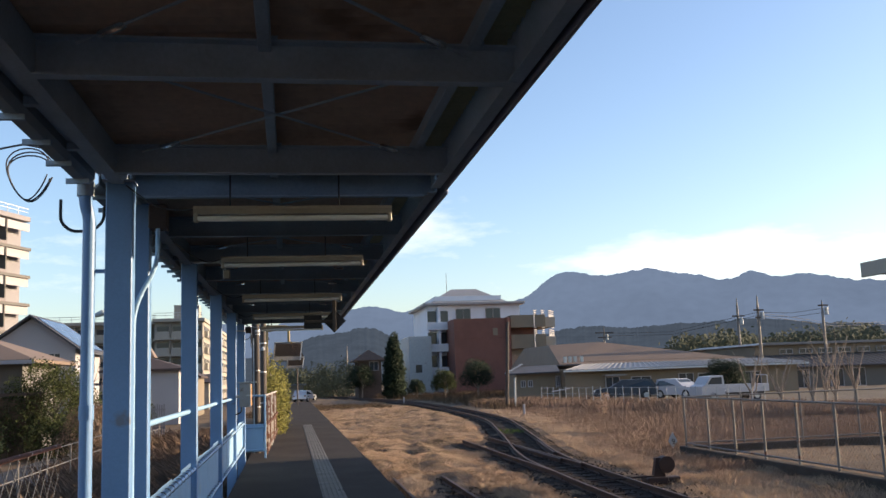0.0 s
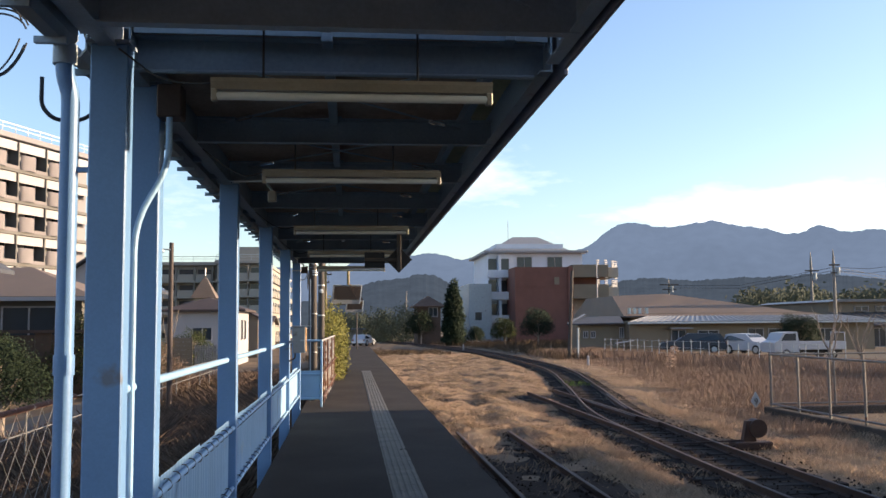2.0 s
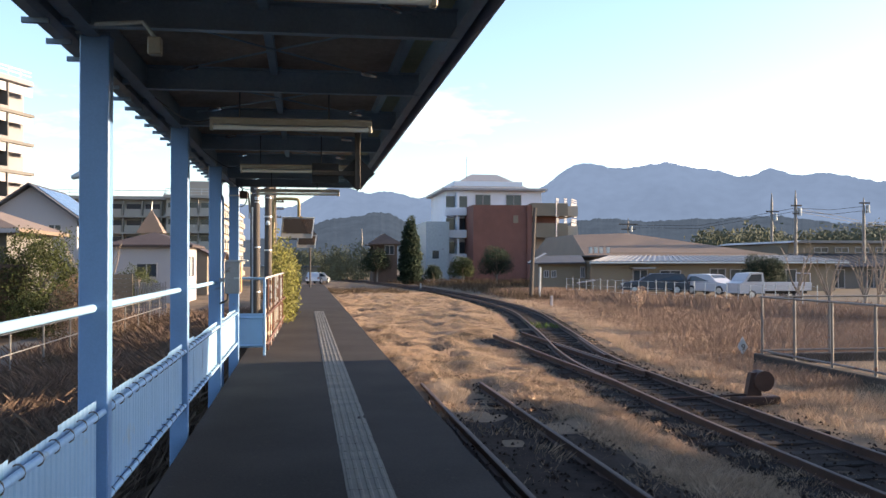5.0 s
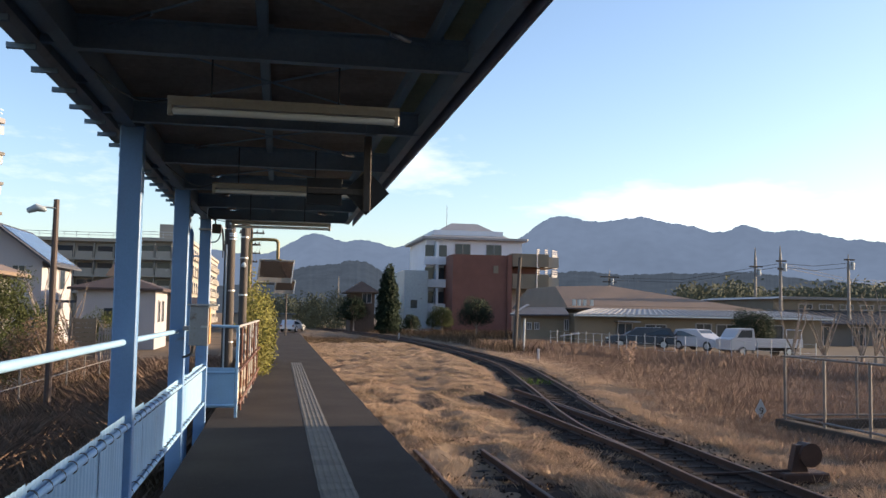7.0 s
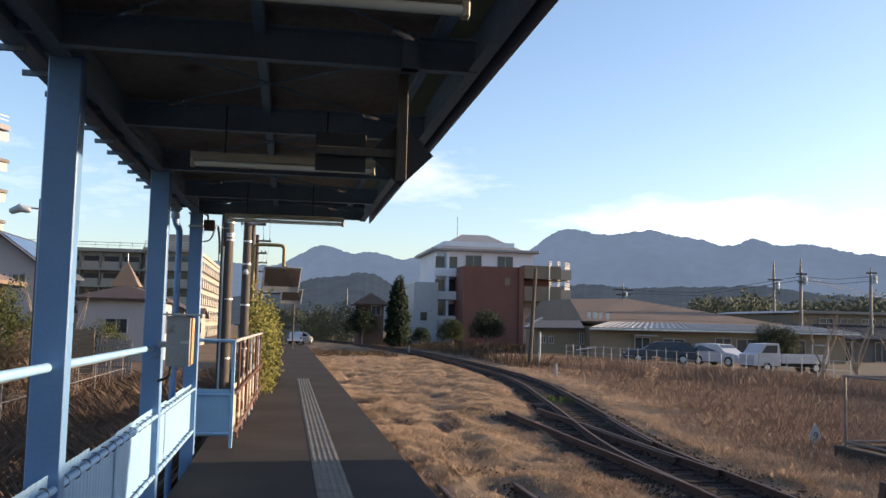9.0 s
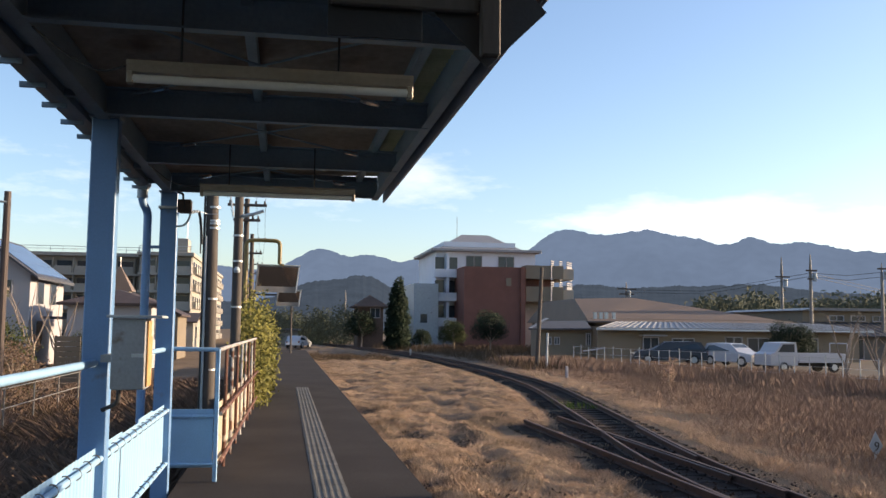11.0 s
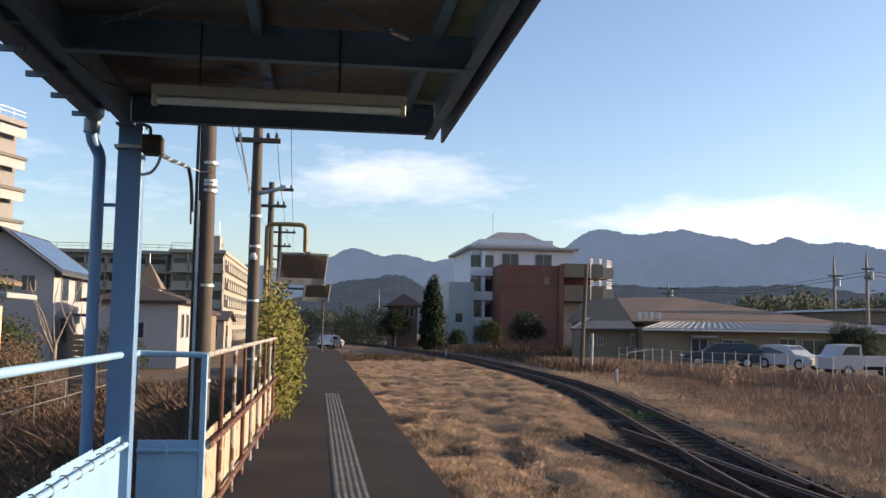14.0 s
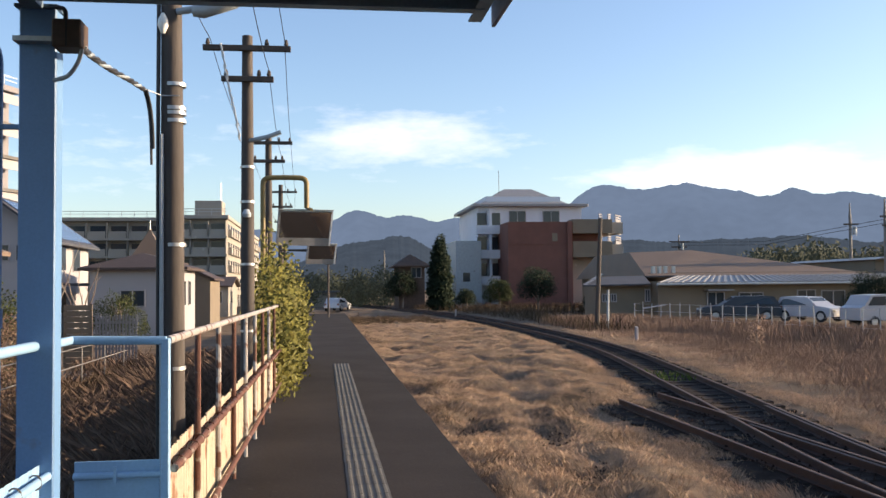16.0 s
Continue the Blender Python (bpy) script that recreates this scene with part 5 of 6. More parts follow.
part("attic", S().box(18.4, 27.3, 118.8, 130, 10.95, 11.9), M_white_cool, wb)
part("mast", S().tube([(20.4, 121, 12.0), (20.4, 121, 15.2)], 0.03, 6), M_dark, wb)
for fz in (1.6, 4.6, 7.4):
    part("balcony", S().box(16.9, 20.0, 116.6, 118, fz, fz + 1.0), M_white_cool, wb)
    for x in (17.2, 18.8):
        part("opening", S().box(x, x + 1.1, 117.9, 117.98, fz + 1.05, fz + 2.5), M_window, wb)
    part("pier", S().box(18.4, 18.7, 116.7, 118, fz, fz + 2.9), M_white_cool, wb)
for x in (21.0, 25.0):
    add_window(wb, x, x + 1.9, 8.7, 10.1, 118)
part("annex", S().box(14.4, 17.3, 116, 126, GL, 6.6), M_gutter, wb)
part("annex_window", S().box(15.2, 16.0, 115.95, 116, 2.0, 3.0), M_window, wb)
lh = thing("long_house", (28, 78, -1), "long low tan building with ribbed eaves and tan hall roof", "building")


def slab(a, b, c, d, t):
    """A sloping sheet through four corners, t thick."""
    lo = [a, b, c, d]
    return S().poly(lo + [(p[0], p[1], p[2] + t) for p in lo], [(0, 3, 2, 1), (4, 5, 6, 7), (0, 1, 5, 4), (1, 2, 6, 5), (2, 3, 7, 6), (3, 0, 4, 7)])


part("wall", S().box(21.3, 41.6, 72, 84, GL, 1.62), M_tan, lh)
part("wing_wall", S().box(17.5, 21.3, 73.2, 75.8, GL, 1.5), M_tan, lh)
part("roof", slab((20.9, 71.1, 1.46), (42.2, 71.1, 1.46), (39.6, 74.2, 1.92), (23.5, 74.2, 1.92), 0.1), M_tile_roof, lh, smooth=False)
part("eave_gutter", S().tube([(20.9, 71.05, 1.45), (42.2, 71.05, 1.45)], 0.07, 8), M_gutter, lh)
for k in range(44):
    f_ = k / 43
    xa, xb = 21.0 + 21.1 * f_, 23.55 + 16.0 * f_
    part("roof_rib", slab((xa, 71.08, 1.565), (xa + 0.14, 71.08, 1.565), (xb + 0.13, 74.2, 2.025), (xb, 74.2, 2.025), 0.04), M_rib, lh, smooth=False)
part("wing_roof", slab((16.4, 72.4, 1.36), (21.0, 72.4, 1.42), (21.6, 75.4, 1.98), (18.3, 75.4, 1.92), 0.1), M_dark_roof, lh, smooth=False)
part("wing_roof_back", slab((18.3, 75.4, 1.92), (24.0, 75.4, 1.98), (24.0, 78.0, 1.7), (19.2, 78.0, 1.6), 0.1), M_dark_roof, lh, smooth=False)
for k in range(9):
    f_ = k / 8
    part("roof_rib", slab((16.5 + 2.0 * f_, 72.38 + 3.0 * f_, 1.46 + 0.69 * f_), (16.75 + 2.0 * f_, 72.38 + 3.0 * f_, 1.46 + 0.69 * f_), (16.75 + 2.0 * f_, 72.72 + 3.0 * f_, 1.52 + 0.69 * f_), (16.5 + 2.0 * f_, 72.72 + 3.0 * f_, 1.52 + 0.69 * f_), 0.04), M_rib, lh, smooth=False)
part("hall_wall", S().box(23.2, 40.5, 79, 96, GL, 2.3), M_tan, lh)
part("hall_roof", S().poly([(22.9, 78.4, 2.0), (41.5, 78.4, 2.0), (41.5, 97, 2.0), (22.9, 97, 2.0), (23.2, 83, 3.95), (28.2, 83, 4.12), (28.2, 92, 4.12), (23.2, 92, 3.95)],
                           [(0, 1, 5, 4), (1, 2, 6, 5), (2, 3, 7, 6), (3, 0, 4, 7), (4, 5, 6, 7), (3, 2, 1, 0)]), M_tan_roof, lh, "wide tan hall roof", smooth=False)
for x0_, x1_, z0_, z1_ in ((24.7, 25.8, GL + 0.3, 0.88), (26.9, 28.5, 0.42, 0.82), (31.0, 32.2, GL + 0.3, 0.95), (32.7, 34.3, GL + 0.3, 0.9), (20.9, 21.15, 0.35, 1.1), (36.5, 38.2, -0.4, 0.9)):
    add_window(lh, x0_, x1_, z0_, z1_, 72 if x0_ > 21.3 else 73.2)
for x in (17.95, 18.55):
    add_window(lh, x, x + 0.28, 0.38, 0.82, 73.2)
part("door_canopy", S().box(24.4, 26.2, 71.2, 72, 1.0, 1.1), M_rib, lh)
for x in (22.9, 23.35, 23.8, 24.4):
    part("vent", S().box(x, x + 0.22, 77.2, 77.5, 2.25, 2.75), M_steel, lh)
gh = thing("hall_building", (56, 90, -1), "long pale building with upper windows above a dark lean-to roof", "building")
part("wall", S().box(44.4, 84, 84, 98, GL, 3.3), M_tan, gh)
part("roof", S().prism([(44.0, 3.3), (84.4, 3.3), (84.4, 3.5), (45.4, 3.55)], 83.4, 98.5), M_tile_roof, gh, smooth=False)
for k in range(14):
    add_window(gh, 47.0 + 2.1 * k, 48.3 + 2.1 * k, 2.45, 2.85, 84)
part("lean_to_roof", slab((43.6, 79.6, 1.05), (84, 79.6, 1.05), (84, 84, 2.2), (44.4, 84, 2.2), 0.1), M_dark_roof, gh, smooth=False)
for k in range(60):
    x = 43.8 + 0.66 * k
    part("roof_rib", slab((x, 79.58, 1.16), (x + 0.12, 79.58, 1.16), (x + 0.12, 83.95, 2.3), (x, 83.95, 2.3), 0.05), M_balcony, gh, smooth=False)
part("lean_to_wall", S().box(44.4, 84, 80.4, 84, GL, 1.2), M_balcony, gh)
for x in (46.5, 50.0, 52.3, 56.0, 60.5):
    add_window(gh, x, x + 1.2, GL + 0.3, 0.8, 80.4)
house("dark_house", 7.6, 10.4, 112, 118, GL, 3.6, 5.0, M_timber, M_timber, "dim house with a dark roof beside a cypress", "hip", 0.6, [(9, 10, 2.5, 3.5)])

# opposite station house with its canopy: shades the platform
os_ = thing("station_house", (13, 2, -0.9), "low station house with a flat canopy across the tracks", "building")
part("wall", S().box(13.2, 18.0, -5, 15.3, -0.9, 3.55), M_offwhite, os_)
part("canopy_roof", S().box(9.6, 13.2, -5, 15.35, 2.98, 3.14, 0.02), M_tile_roof, os_)
part("eave_board", S().box(9.54, 9.6, -5, 15.38, 2.94, 3.2), M_offwhite, os_)
for y in (-4, 0, 6, 12):
    part("post", S().box(10.6, 10.75, y, y + 0.15, -0.6, 2.98), M_blue, os_)
# Side roof with gable and post stays out of view, added to shade the platform
part("side_roof", S().prism([(14.0, 2.86), (14.0, 2.98), (17.2, 4.3), (20.4, 2.98), (20.4, 2.86), (17.2, 4.16)], 14.0, 18.95), M_rib, os_, smooth=False)
part("side_gable", S().prism([(14.4, 2.9), (17.2, 4.1), (20.0, 2.9)], 15.4, 18.6), M_offwhite, os_, smooth=False)
part("side_post", S().box(17.4, 17.6, 18.5, 18.7, -0.9, 2.9), M_blue, os_)
part("low_platform", S().box(10.75, 20, -30, 14.0, -1.0, -0.35), M_edge, os_)

# ---- retaining wall and fence beyond the tracks ----
solid("retaining_wall", S().box(9.86, 10.1, 9, 24.5, -1.0, -0.64, 0.02).box(10.1, 26, 24.26, 24.5, -1.0, -0.64, 0.02), M_edge, "low dark concrete retaining wall under the fence", "wall", "structure")
fn = thing("pipe_fence", (9.98, 20, -0.6), "grey steel mesh fence on a low concrete wall", "fence")
for z in (0.67, -0.56):
    part("rail", S().tube([(9.98, 9, z), (9.98, 24.38, z)], 0.022, 8), M_fence, fn)
    part("rail", S().tube([(9.98, 24.38, z), (26, 24.38, z)], 0.022, 8), M_fence, fn)
for k in range(11):
    y = 24.3 - 1.4 * k
    part("post", S().tube([(9.98, y, -0.65), (9.98, y, 0.69)], 0.03, 8), M_fence, fn)
for x in np.arange(11.7, 26, 1.75):
    part("post", S().tube([(x, 24.38, -0.65), (x, 24.38, 0.69)], 0.028, 8), M_fence, fn)


def link_mesh(a, b, z0, z1, step, r):
    """Crossed wires of a chain-link panel between two points of the plan."""
    a, b = Vector((a[0], a[1], 0)), Vector((b[0], b[1], 0))
    run, hgt, d, w = (b - a).length, z1 - z0, (b - a).normalized(), S()
    for k in range(int((run + hgt) / step)):
        for sg_ in (1, -1):
            u0 = k * step - (hgt if sg_ > 0 else 0)
            u1 = u0 + sg_ * hgt
            lo_, hi_ = max(0.0, min(u0, u1)), min(run, max(u0, u1))
            if hi_ - lo_ < 0.05:
                continue
            ends = [(u, z0 + hgt * (u - u0) / (u1 - u0)) for u in (lo_, hi_)]
            w.tube([a + d * u + Vector((0, 0, z)) for u, z in ends], r, 3, False)
    return w


part("wire_mesh", link_mesh((9.98, 10), (9.98, 24.3), -0.55, 0.66, 0.1, 0.0016), M_fence, fn)
part("wire_mesh", link_mesh((10.0, 24.38), (22, 24.38), -0.55, 0.66, 0.12, 0.0016), M_fence, fn)

# ---- car park ----
solid("car_park", S().poly([(17.2, 73.1, -0.80), (90, 80.3, -0.80), (90, 43, -0.80), (23.0, 43, -0.80), (18.0, 66, -0.80)], [(0, 4, 3, 2, 1)]), M_gravel, "pale gravel car park behind a wire fence", "ground", "structure")
cf = thing("post_fence", (16, 45, -0.8), "row of slim pale posts with thin wires beside the car park", "fence")
fa, fb = Vector((17.6, 66.0, -0.9)), Vector((22.6, 43.0, -0.9))
for k in range(27):
    p = fa.lerp(fb, k / 26)
    part("post", S().tube([p, p + Vector((0.02 * math.sin(k * 3), 0, 1.3 + 0.08 * math.sin(k * 1.7)))], 0.022, 8), M_gutter, cf)
for z in (0.5, 0.85, 1.25):
    part("wire", S().tube([fa + Vector((0, 0, z)), fb + Vector((0, 0, z))], 0.007, 5), M_steel, cf)
part("slanted_bar", S().tube([(19.5, 69.8, -0.04), (20.95, 69.8, 0.17)], 0.05, 8), M_white, cf, "bright white bar")


def car(x, y, length, width, height, paint, label, turn=0.0, van=False):
    c = thing("parked_car", (0, 0, 0), label, "car", "parked cars")
    L, W, H = length / 2, width / 2, height
    if van:
        prof = [(-L, 0.32), (-L * 0.98, 0.75), (-L * 0.93, H * 0.72), (-L * 0.82, H * 0.97), (-L * 0.6, H), (L * 0.12, H * 0.98), (L * 0.48, H * 0.64), (L * 0.92, H * 0.55), (L, H * 0.42), (L, 0.3)]
    else:
        prof = [(-L, 0.32), (-L, H * 0.55), (-L * 0.92, H * 0.62), (-L * 0.72, H * 0.96), (-L * 0.4, H), (L * 0.1, H * 0.98), (L * 0.42, H * 0.64), (L * 0.9, H * 0.54), (L, H * 0.4), (L, 0.3)]
    body = S()
    n = len(prof)
    rows = []
    for w, k in ((-1, 0.93), (-0.97, 1.0), (0.97, 1.0), (1, 0.93)):
        rows.append([(px * (k if k < 1 else 1), W * w * (1.0 if pz < H * 0.66 else 0.84), 0.3 + (pz - 0.3) * (k if k < 1 else 1)) for px, pz in prof])
    pts = [p for r_ in rows for p in r_]
    fc = [((j * n + i), (j * n + (i + 1) % n), ((j + 1) * n + (i + 1) % n), ((j + 1) * n + i)) for j in range(3) for i in range(n)]
    fc += [tuple(range(n)), tuple(range(4 * n - 1, 3 * n - 1, -1))]
    body.poly(pts, fc)
    part("body", body, paint, c)
    for s_ in (-1, 1):
        g = S().poly([(-L * 0.70, s_ * W * 0.845, H * 0.9), (L * 0.08, s_ * W * 0.845, H * 0.9), (L * 0.34, s_ * W * 0.94, H * 0.66), (-L * 0.84, s_ * W * 0.94, H * 0.66)], [(0, 1, 2, 3)])
        part("side_window", g, M_window, c)
    part("windscreen", S().poly([(L * 0.16, -W * 0.74, H * 0.96), (L * 0.16, W * 0.74, H * 0.96), (L * 0.435, W * 0.84, H * 0.665), (L * 0.435, -W * 0.84, H * 0.665)], [(0, 1, 2, 3)]), M_window, c)
    part("rear_window", S().poly([(-L * (0.95 if van else 0.99), -W * 0.74, H * 0.66), (-L * (0.95 if van else 0.99), W * 0.74, H * 0.66), (-L * 0.84, W * 0.66, H * 0.9), (-L * 0.84, -W * 0.66, H * 0.9)], [(0, 1, 2, 3)]), M_window, c)
    for px in (-L * 0.62, L * 0.62):
        for s_ in (-1, 1):
            wh = part("wheel", S().tube([(px, s_ * W * 0.82, 0.33), (px, s_ * W * 1.01, 0.33)], 0.33, 16), M_tyre, c)
            part("rim", S().tube([(px, s_ * W * 1.0, 0.33), (px, s_ * W * 1.025, 0.33)], 0.2, 12), M_steel, wh)
    for s_ in (-1, 1):
        part("headlight", S().box(L * 0.93, L * 1.005, s_ * W * 0.72 - 0.16, s_ * W * 0.72 + 0.16, H * 0.42, H * 0.5, 0.02), M_tube, c)
        part("tail_light", S().box(-L * 1.005, -L * 0.95, s_ * W * 0.8 - 0.1, s_ * W * 0.8 + 0.1, H * 0.45, H * 0.6, 0.02), M_brick, c)
    part("bumper", S().box(L * 0.96, L * 1.02, -W * 0.9, W * 0.9, 0.3, 0.55, 0.03), paint, c)
    c.matrix_world = pose(x, y, -0.78, 0, 0, turn)
    return c


car(24.4, 66.9, 4.7, 1.85, 1.5, M_car_dark, "dark grey people carrier parked on the gravel", 163, True)
car(27.75, 64.6, 3.8, 1.7, 1.45, M_car_white, "white hatchback parked on the gravel", -64, True)
tk = thing("pickup_truck", (0, 0, 0), "small white flatbed truck parked by the fence", "truck")
part("cab", S().prism([(-2.4, 0.4), (-2.4, 1.0), (-2.1, 1.12), (-1.75, 1.62), (-0.85, 1.66), (-0.75, 0.95), (-0.75, 0.4)], -0.8, 0.8), M_car_white, tk, smooth=False)
part("side_window", S().poly([(-1.95, -0.806, 1.12), (-1.65, -0.806, 1.54), (-0.95, -0.806, 1.56), (-0.95, -0.806, 1.12)], [(0, 1, 2, 3)]), M_window, tk)
part("bed", S().box(-0.7, 2.4, -0.82, 0.82, 0.55, 0.68, 0.01).box(-0.7, 2.4, -0.82, -0.78, 0.68, 1.05, 0.01).box(-0.7, 2.4, 0.78, 0.82, 0.68, 1.05, 0.01).box(2.36, 2.4, -0.78, 0.78, 0.68, 1.05, 0.01), M_car_white, tk)
part("guard_frame", S().tube([(2.35, -0.75, 1.0), (2.35, -0.75, 1.6), (2.35, 0.75, 1.6), (2.35, 0.75, 1.0)], 0.03, 8), M_car_white, tk)
part("chassis", S().box(-2.2, 2.3, -0.5, 0.5, 0.36, 0.55), M_tyre, tk)
for px in (-1.6, 1.5):
    for s_ in (-1, 1):
        wh = part("wheel", S().tube([(px, s_ * 0.62, 0.3), (px, s_ * 0.80, 0.3)], 0.3, 16), M_tyre, tk)
        part("rim", S().tube([(px, s_ * 0.79, 0.3), (px, s_ * 0.815, 0.3)], 0.17, 12), M_steel, wh)
tk.matrix_world = pose(27.8, 57.0, -0.80, 0, 0, 3)

# ---- poles, shrubs and trees on the field side ----
fp = thing("signal_pole", (13.9, 60.9, -0.9), "slim dark leaning pole beside the line", "pole")
part("shaft", S().tube([(13.75, 60.9, -1.0), (14.05, 60.9, 4.95)], [0.13, 0.10], 10), M_pole, fp)
part("stay", S().tube([(14.25, 60.6, -1.0), (14.3, 60.6, 1.2)], 0.07, 8), M_gutter, fp)
for x, y in ((12.3, 50.7), (9.4, 82.0)):
    mk = thing("line_marker", (x, y, -0.8), "small white concrete marker beside the line", "marker", "line markers")
    part("body", S().box(x - 0.06, x + 0.06, y - 0.06, y + 0.06, -0.95, -0.25, 0.02), M_white, mk)
for x, y, h, ar_ in ((43.4, 81, 8.0, ((6.6, 0.5), (5.9, 0.35))), (46.0, 90, 8.5, ((6.6, 0.7),)), (50.1, 81, 7.4, ((6.9, 0.5),)), (39, 112, 7.0, ((6.2, 1.2), (5.6, 0.9))), (8.6, 150, 7.0, ())):
    pp = thing("electric_pole", (x, y, -1), "pale concrete electricity pole behind the car park", "pole", "electricity poles")
    part("shaft", S().tube([(x, y, -1.1), (x, y, h - 1.2), (x, y, h)], [0.17, 0.12, 0.035], 10), M_fence, pp)
    for z, w in ar_:
        part("crossarm", S().box(x - w, x + w, y - 0.2, y - 0.1, z - 0.07, z + 0.07), M_pole, pp)
    if ar_:
        part("transformer", S().tube([(x + 0.35, y - 0.1, ar_[0][0] - 0.9), (x + 0.35, y - 0.1, ar_[0][0] - 0.2)], 0.18, 10), M_gutter, pp)
for za, zb in ((6.4, 6.6), (6.1, 6.2)):
    solid("overhead_wire", S().tube([(43.4, 81, za), (46.8, 81, zb - 0.35), (50.1, 81, zb)], 0.02, 5).tube([(43.4, 81, za), (60, 95, za - 0.6), (80, 110, za)], 0.02, 5).tube([(43.4, 81, za), (41, 96, za - 1.0), (39, 112, za - 0.3)], 0.02, 5),
          M_dark, "thin overhead wire between electricity poles", "wire", group="overhead wires")

cy = thing("cypress_tree", (11.0, 103.5, -1), "tall dark columnar cypress beside the line", "tree")
part("trunk", S().tube([(11, 103.5, -1.1), (11, 103.5, 4.5)], [0.2, 0.06], 8), M_bark, cy)
part("crown", leaf_cloud([(11 + 0.12 * math.sin(k * 2.1), 103.5, -0.2 + 0.62 * k, 1.15 * (1 - (k / 11.5) ** 2.2) + 0.14, 1.15 * (1 - (k / 11.5) ** 2.2) + 0.14, 0.7) for k in range(11)], 12000, 0.13, 21), M_leaf_dark, cy, smooth=False)
tree("shrub", 29.9, 61.5, -0.9, 3.5, [(a * 1.3, b, c - 0.12, d * 1.1, e_) for a, b, c, d, e_ in ROUND], 5500, 0.07, M_leaf_dark, "dense dark evergreen shrub behind the truck", 22, category="shrub")
tree("shrub", 19.0, 96, -1, 4.4, ROUND, 1800, 0.12, M_leaf_dark, "dark round shrub before the brick building", 23, category="shrub")
tree("shrub", 15.8, 98, -1, 3.4, ROUND, 1400, 0.11, M_leaf_dark2, "pale green shrub before the white building", 24, category="shrub")
tree("shrub", 22.5, 90, -1, 2.2, ROUND, 1200, 0.1, M_leaf_dark, "low dark shrub along the line", 25, category="shrub")
tree("shrub", 13.2, 101, -1, 2.4, ROUND, 1000, 0.1, M_leaf_dark, "low dark shrub below the cypress", 26, category="shrub")
tree("shrub", 8.0, 112, -1, 4.6, ROUND, 1500, 0.13, M_leaf_dark, "dark shrub at the far end of the line", 27, category="shrub")


def bare_tree(x, y, h, seed, label):
    t = thing("bare_tree", (x, y, -0.9), label, "tree", "bare trees")
    r_ = random.Random(seed)
    tr = S().tube([(x, y, -1.0), (x + 0.05, y, -0.9 + h * 0.3)], [0.11, 0.08], 8)
    part("trunk", tr, M_bark, t)
    for k in range(6):
        br = S()
        a = r_.uniform(0, 6.28)
        p = Vector((x + 0.03, y, -0.9 + h * r_.uniform(0.12, 0.3)))
        rad = 0.055
        for j in range(4):
            q = p + Vector((math.cos(a) * h * 0.085, math.sin(a) * h * 0.06, h * 0.2)) + Vector((r_.uniform(-0.1, 0.1), r_.uniform(-0.1, 0.1), 0))
            br.tube([p, q], [rad, rad * 0.72], 6)
            if j > 0:
                tw_ = q + Vector((r_.uniform(-0.35, 0.35), r_.uniform(-0.3, 0.3), r_.uniform(0.15, 0.5)))
                br.tube([q, tw_], [rad * 0.45, rad * 0.15], 5)
            p, rad = q, rad * 0.72
            a += r_.uniform(-0.5, 0.5)
        part("branch", br, M_bark, t)


for k, (x, y, h) in enumerate(((24.8, 48.5, 2.9), (26.6, 48.5, 2.6), (28.5, 47.2, 3.3), (29.6, 48.0, 3.6), (31.5, 49, 3.0), (27.6, 47, 2.4))):
    bare_tree(x, y, h, 40 + k, "pruned bare tree with pale bark on dry grass")
for k, (x, y, h) in enumerate(((-13.2, 60.5, 4.2), (-12.4, 62.5, 3.4))):
    bare_tree(x, y, h, 60 + k, "bare garden tree with pale twigs before the white house")
wr = thing("withered_shrub", (15.4, 46.6, -0.9), "dry orange-brown shrub with bent stems in the weeds", "shrub")
part("stems", S().tube([(15.4, 46.6, -0.95), (15.45, 46.6, -0.2), (15.7, 46.6, 0.35)], [0.04, 0.03, 0.015], 6).tube([(15.42, 46.6, -0.5), (15.2, 46.6, 0.0)], [0.025, 0.012], 6), M_bark, wr)
part("leaves", leaf_cloud([(15.4, 46.6, -0.4, 0.3, 0.3, 0.4), (15.6, 46.6, 0.15, 0.25, 0.2, 0.2)], 500, 0.04, 31), M_weed, wr, smooth=False)
fm = thing("field_marker", (10.16, 25.6, -0.8), "small white diamond marker plate with a black numeral nine", "marker")
part("stake", S().tube([(10.16, 25.62, -0.95), (10.16, 25.62, -0.6)], 0.02, 8), M_gutter, fm)
part("plate", S().poly([(10.16 + a, 25.6 + b, -0.6 + c) for b in (0, 0.01) for a, c in ((-0.14, 0), (0, -0.2), (0.14, 0), (0, 0.26))],
                       [(0, 1, 2, 3), (7, 6, 5, 4), (0, 4, 5, 1), (1, 5, 6, 2), (2, 6, 7, 3), (3, 7, 4, 0)]), M_gutter, fm, smooth=False)
tcv = bpy.data.curves.new("numeral", "FONT")
tcv.body, tcv.size, tcv.align_x, tcv.extrude = "9", 0.22, "CENTER", 0.002
tob = new("numeral", tcv)
tob.data.materials.append(M_dark)
tob.parent = fm
tob.matrix_basis = Matrix.Translation((0, -0.026, 0.12)) @ pose(0, 0, 0, 90, 0, 0)

# both far woods use the faintly glowing haze leaves
# belt of far trees
far_lumps = []
for k in range(90):
    a = radians(24 + 26 * rng.uniform())
    d = rng.uniform(120, 175)
    far_lumps.append((math.sin(a) * d, math.cos(a) * d, 1.2 + rng.uniform(0, 2.0), 4.2, 3.2, 2.9 + rng.uniform(0, 1.4)))
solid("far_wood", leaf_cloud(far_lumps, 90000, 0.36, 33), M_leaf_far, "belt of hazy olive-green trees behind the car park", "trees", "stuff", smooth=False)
mid_lumps = []
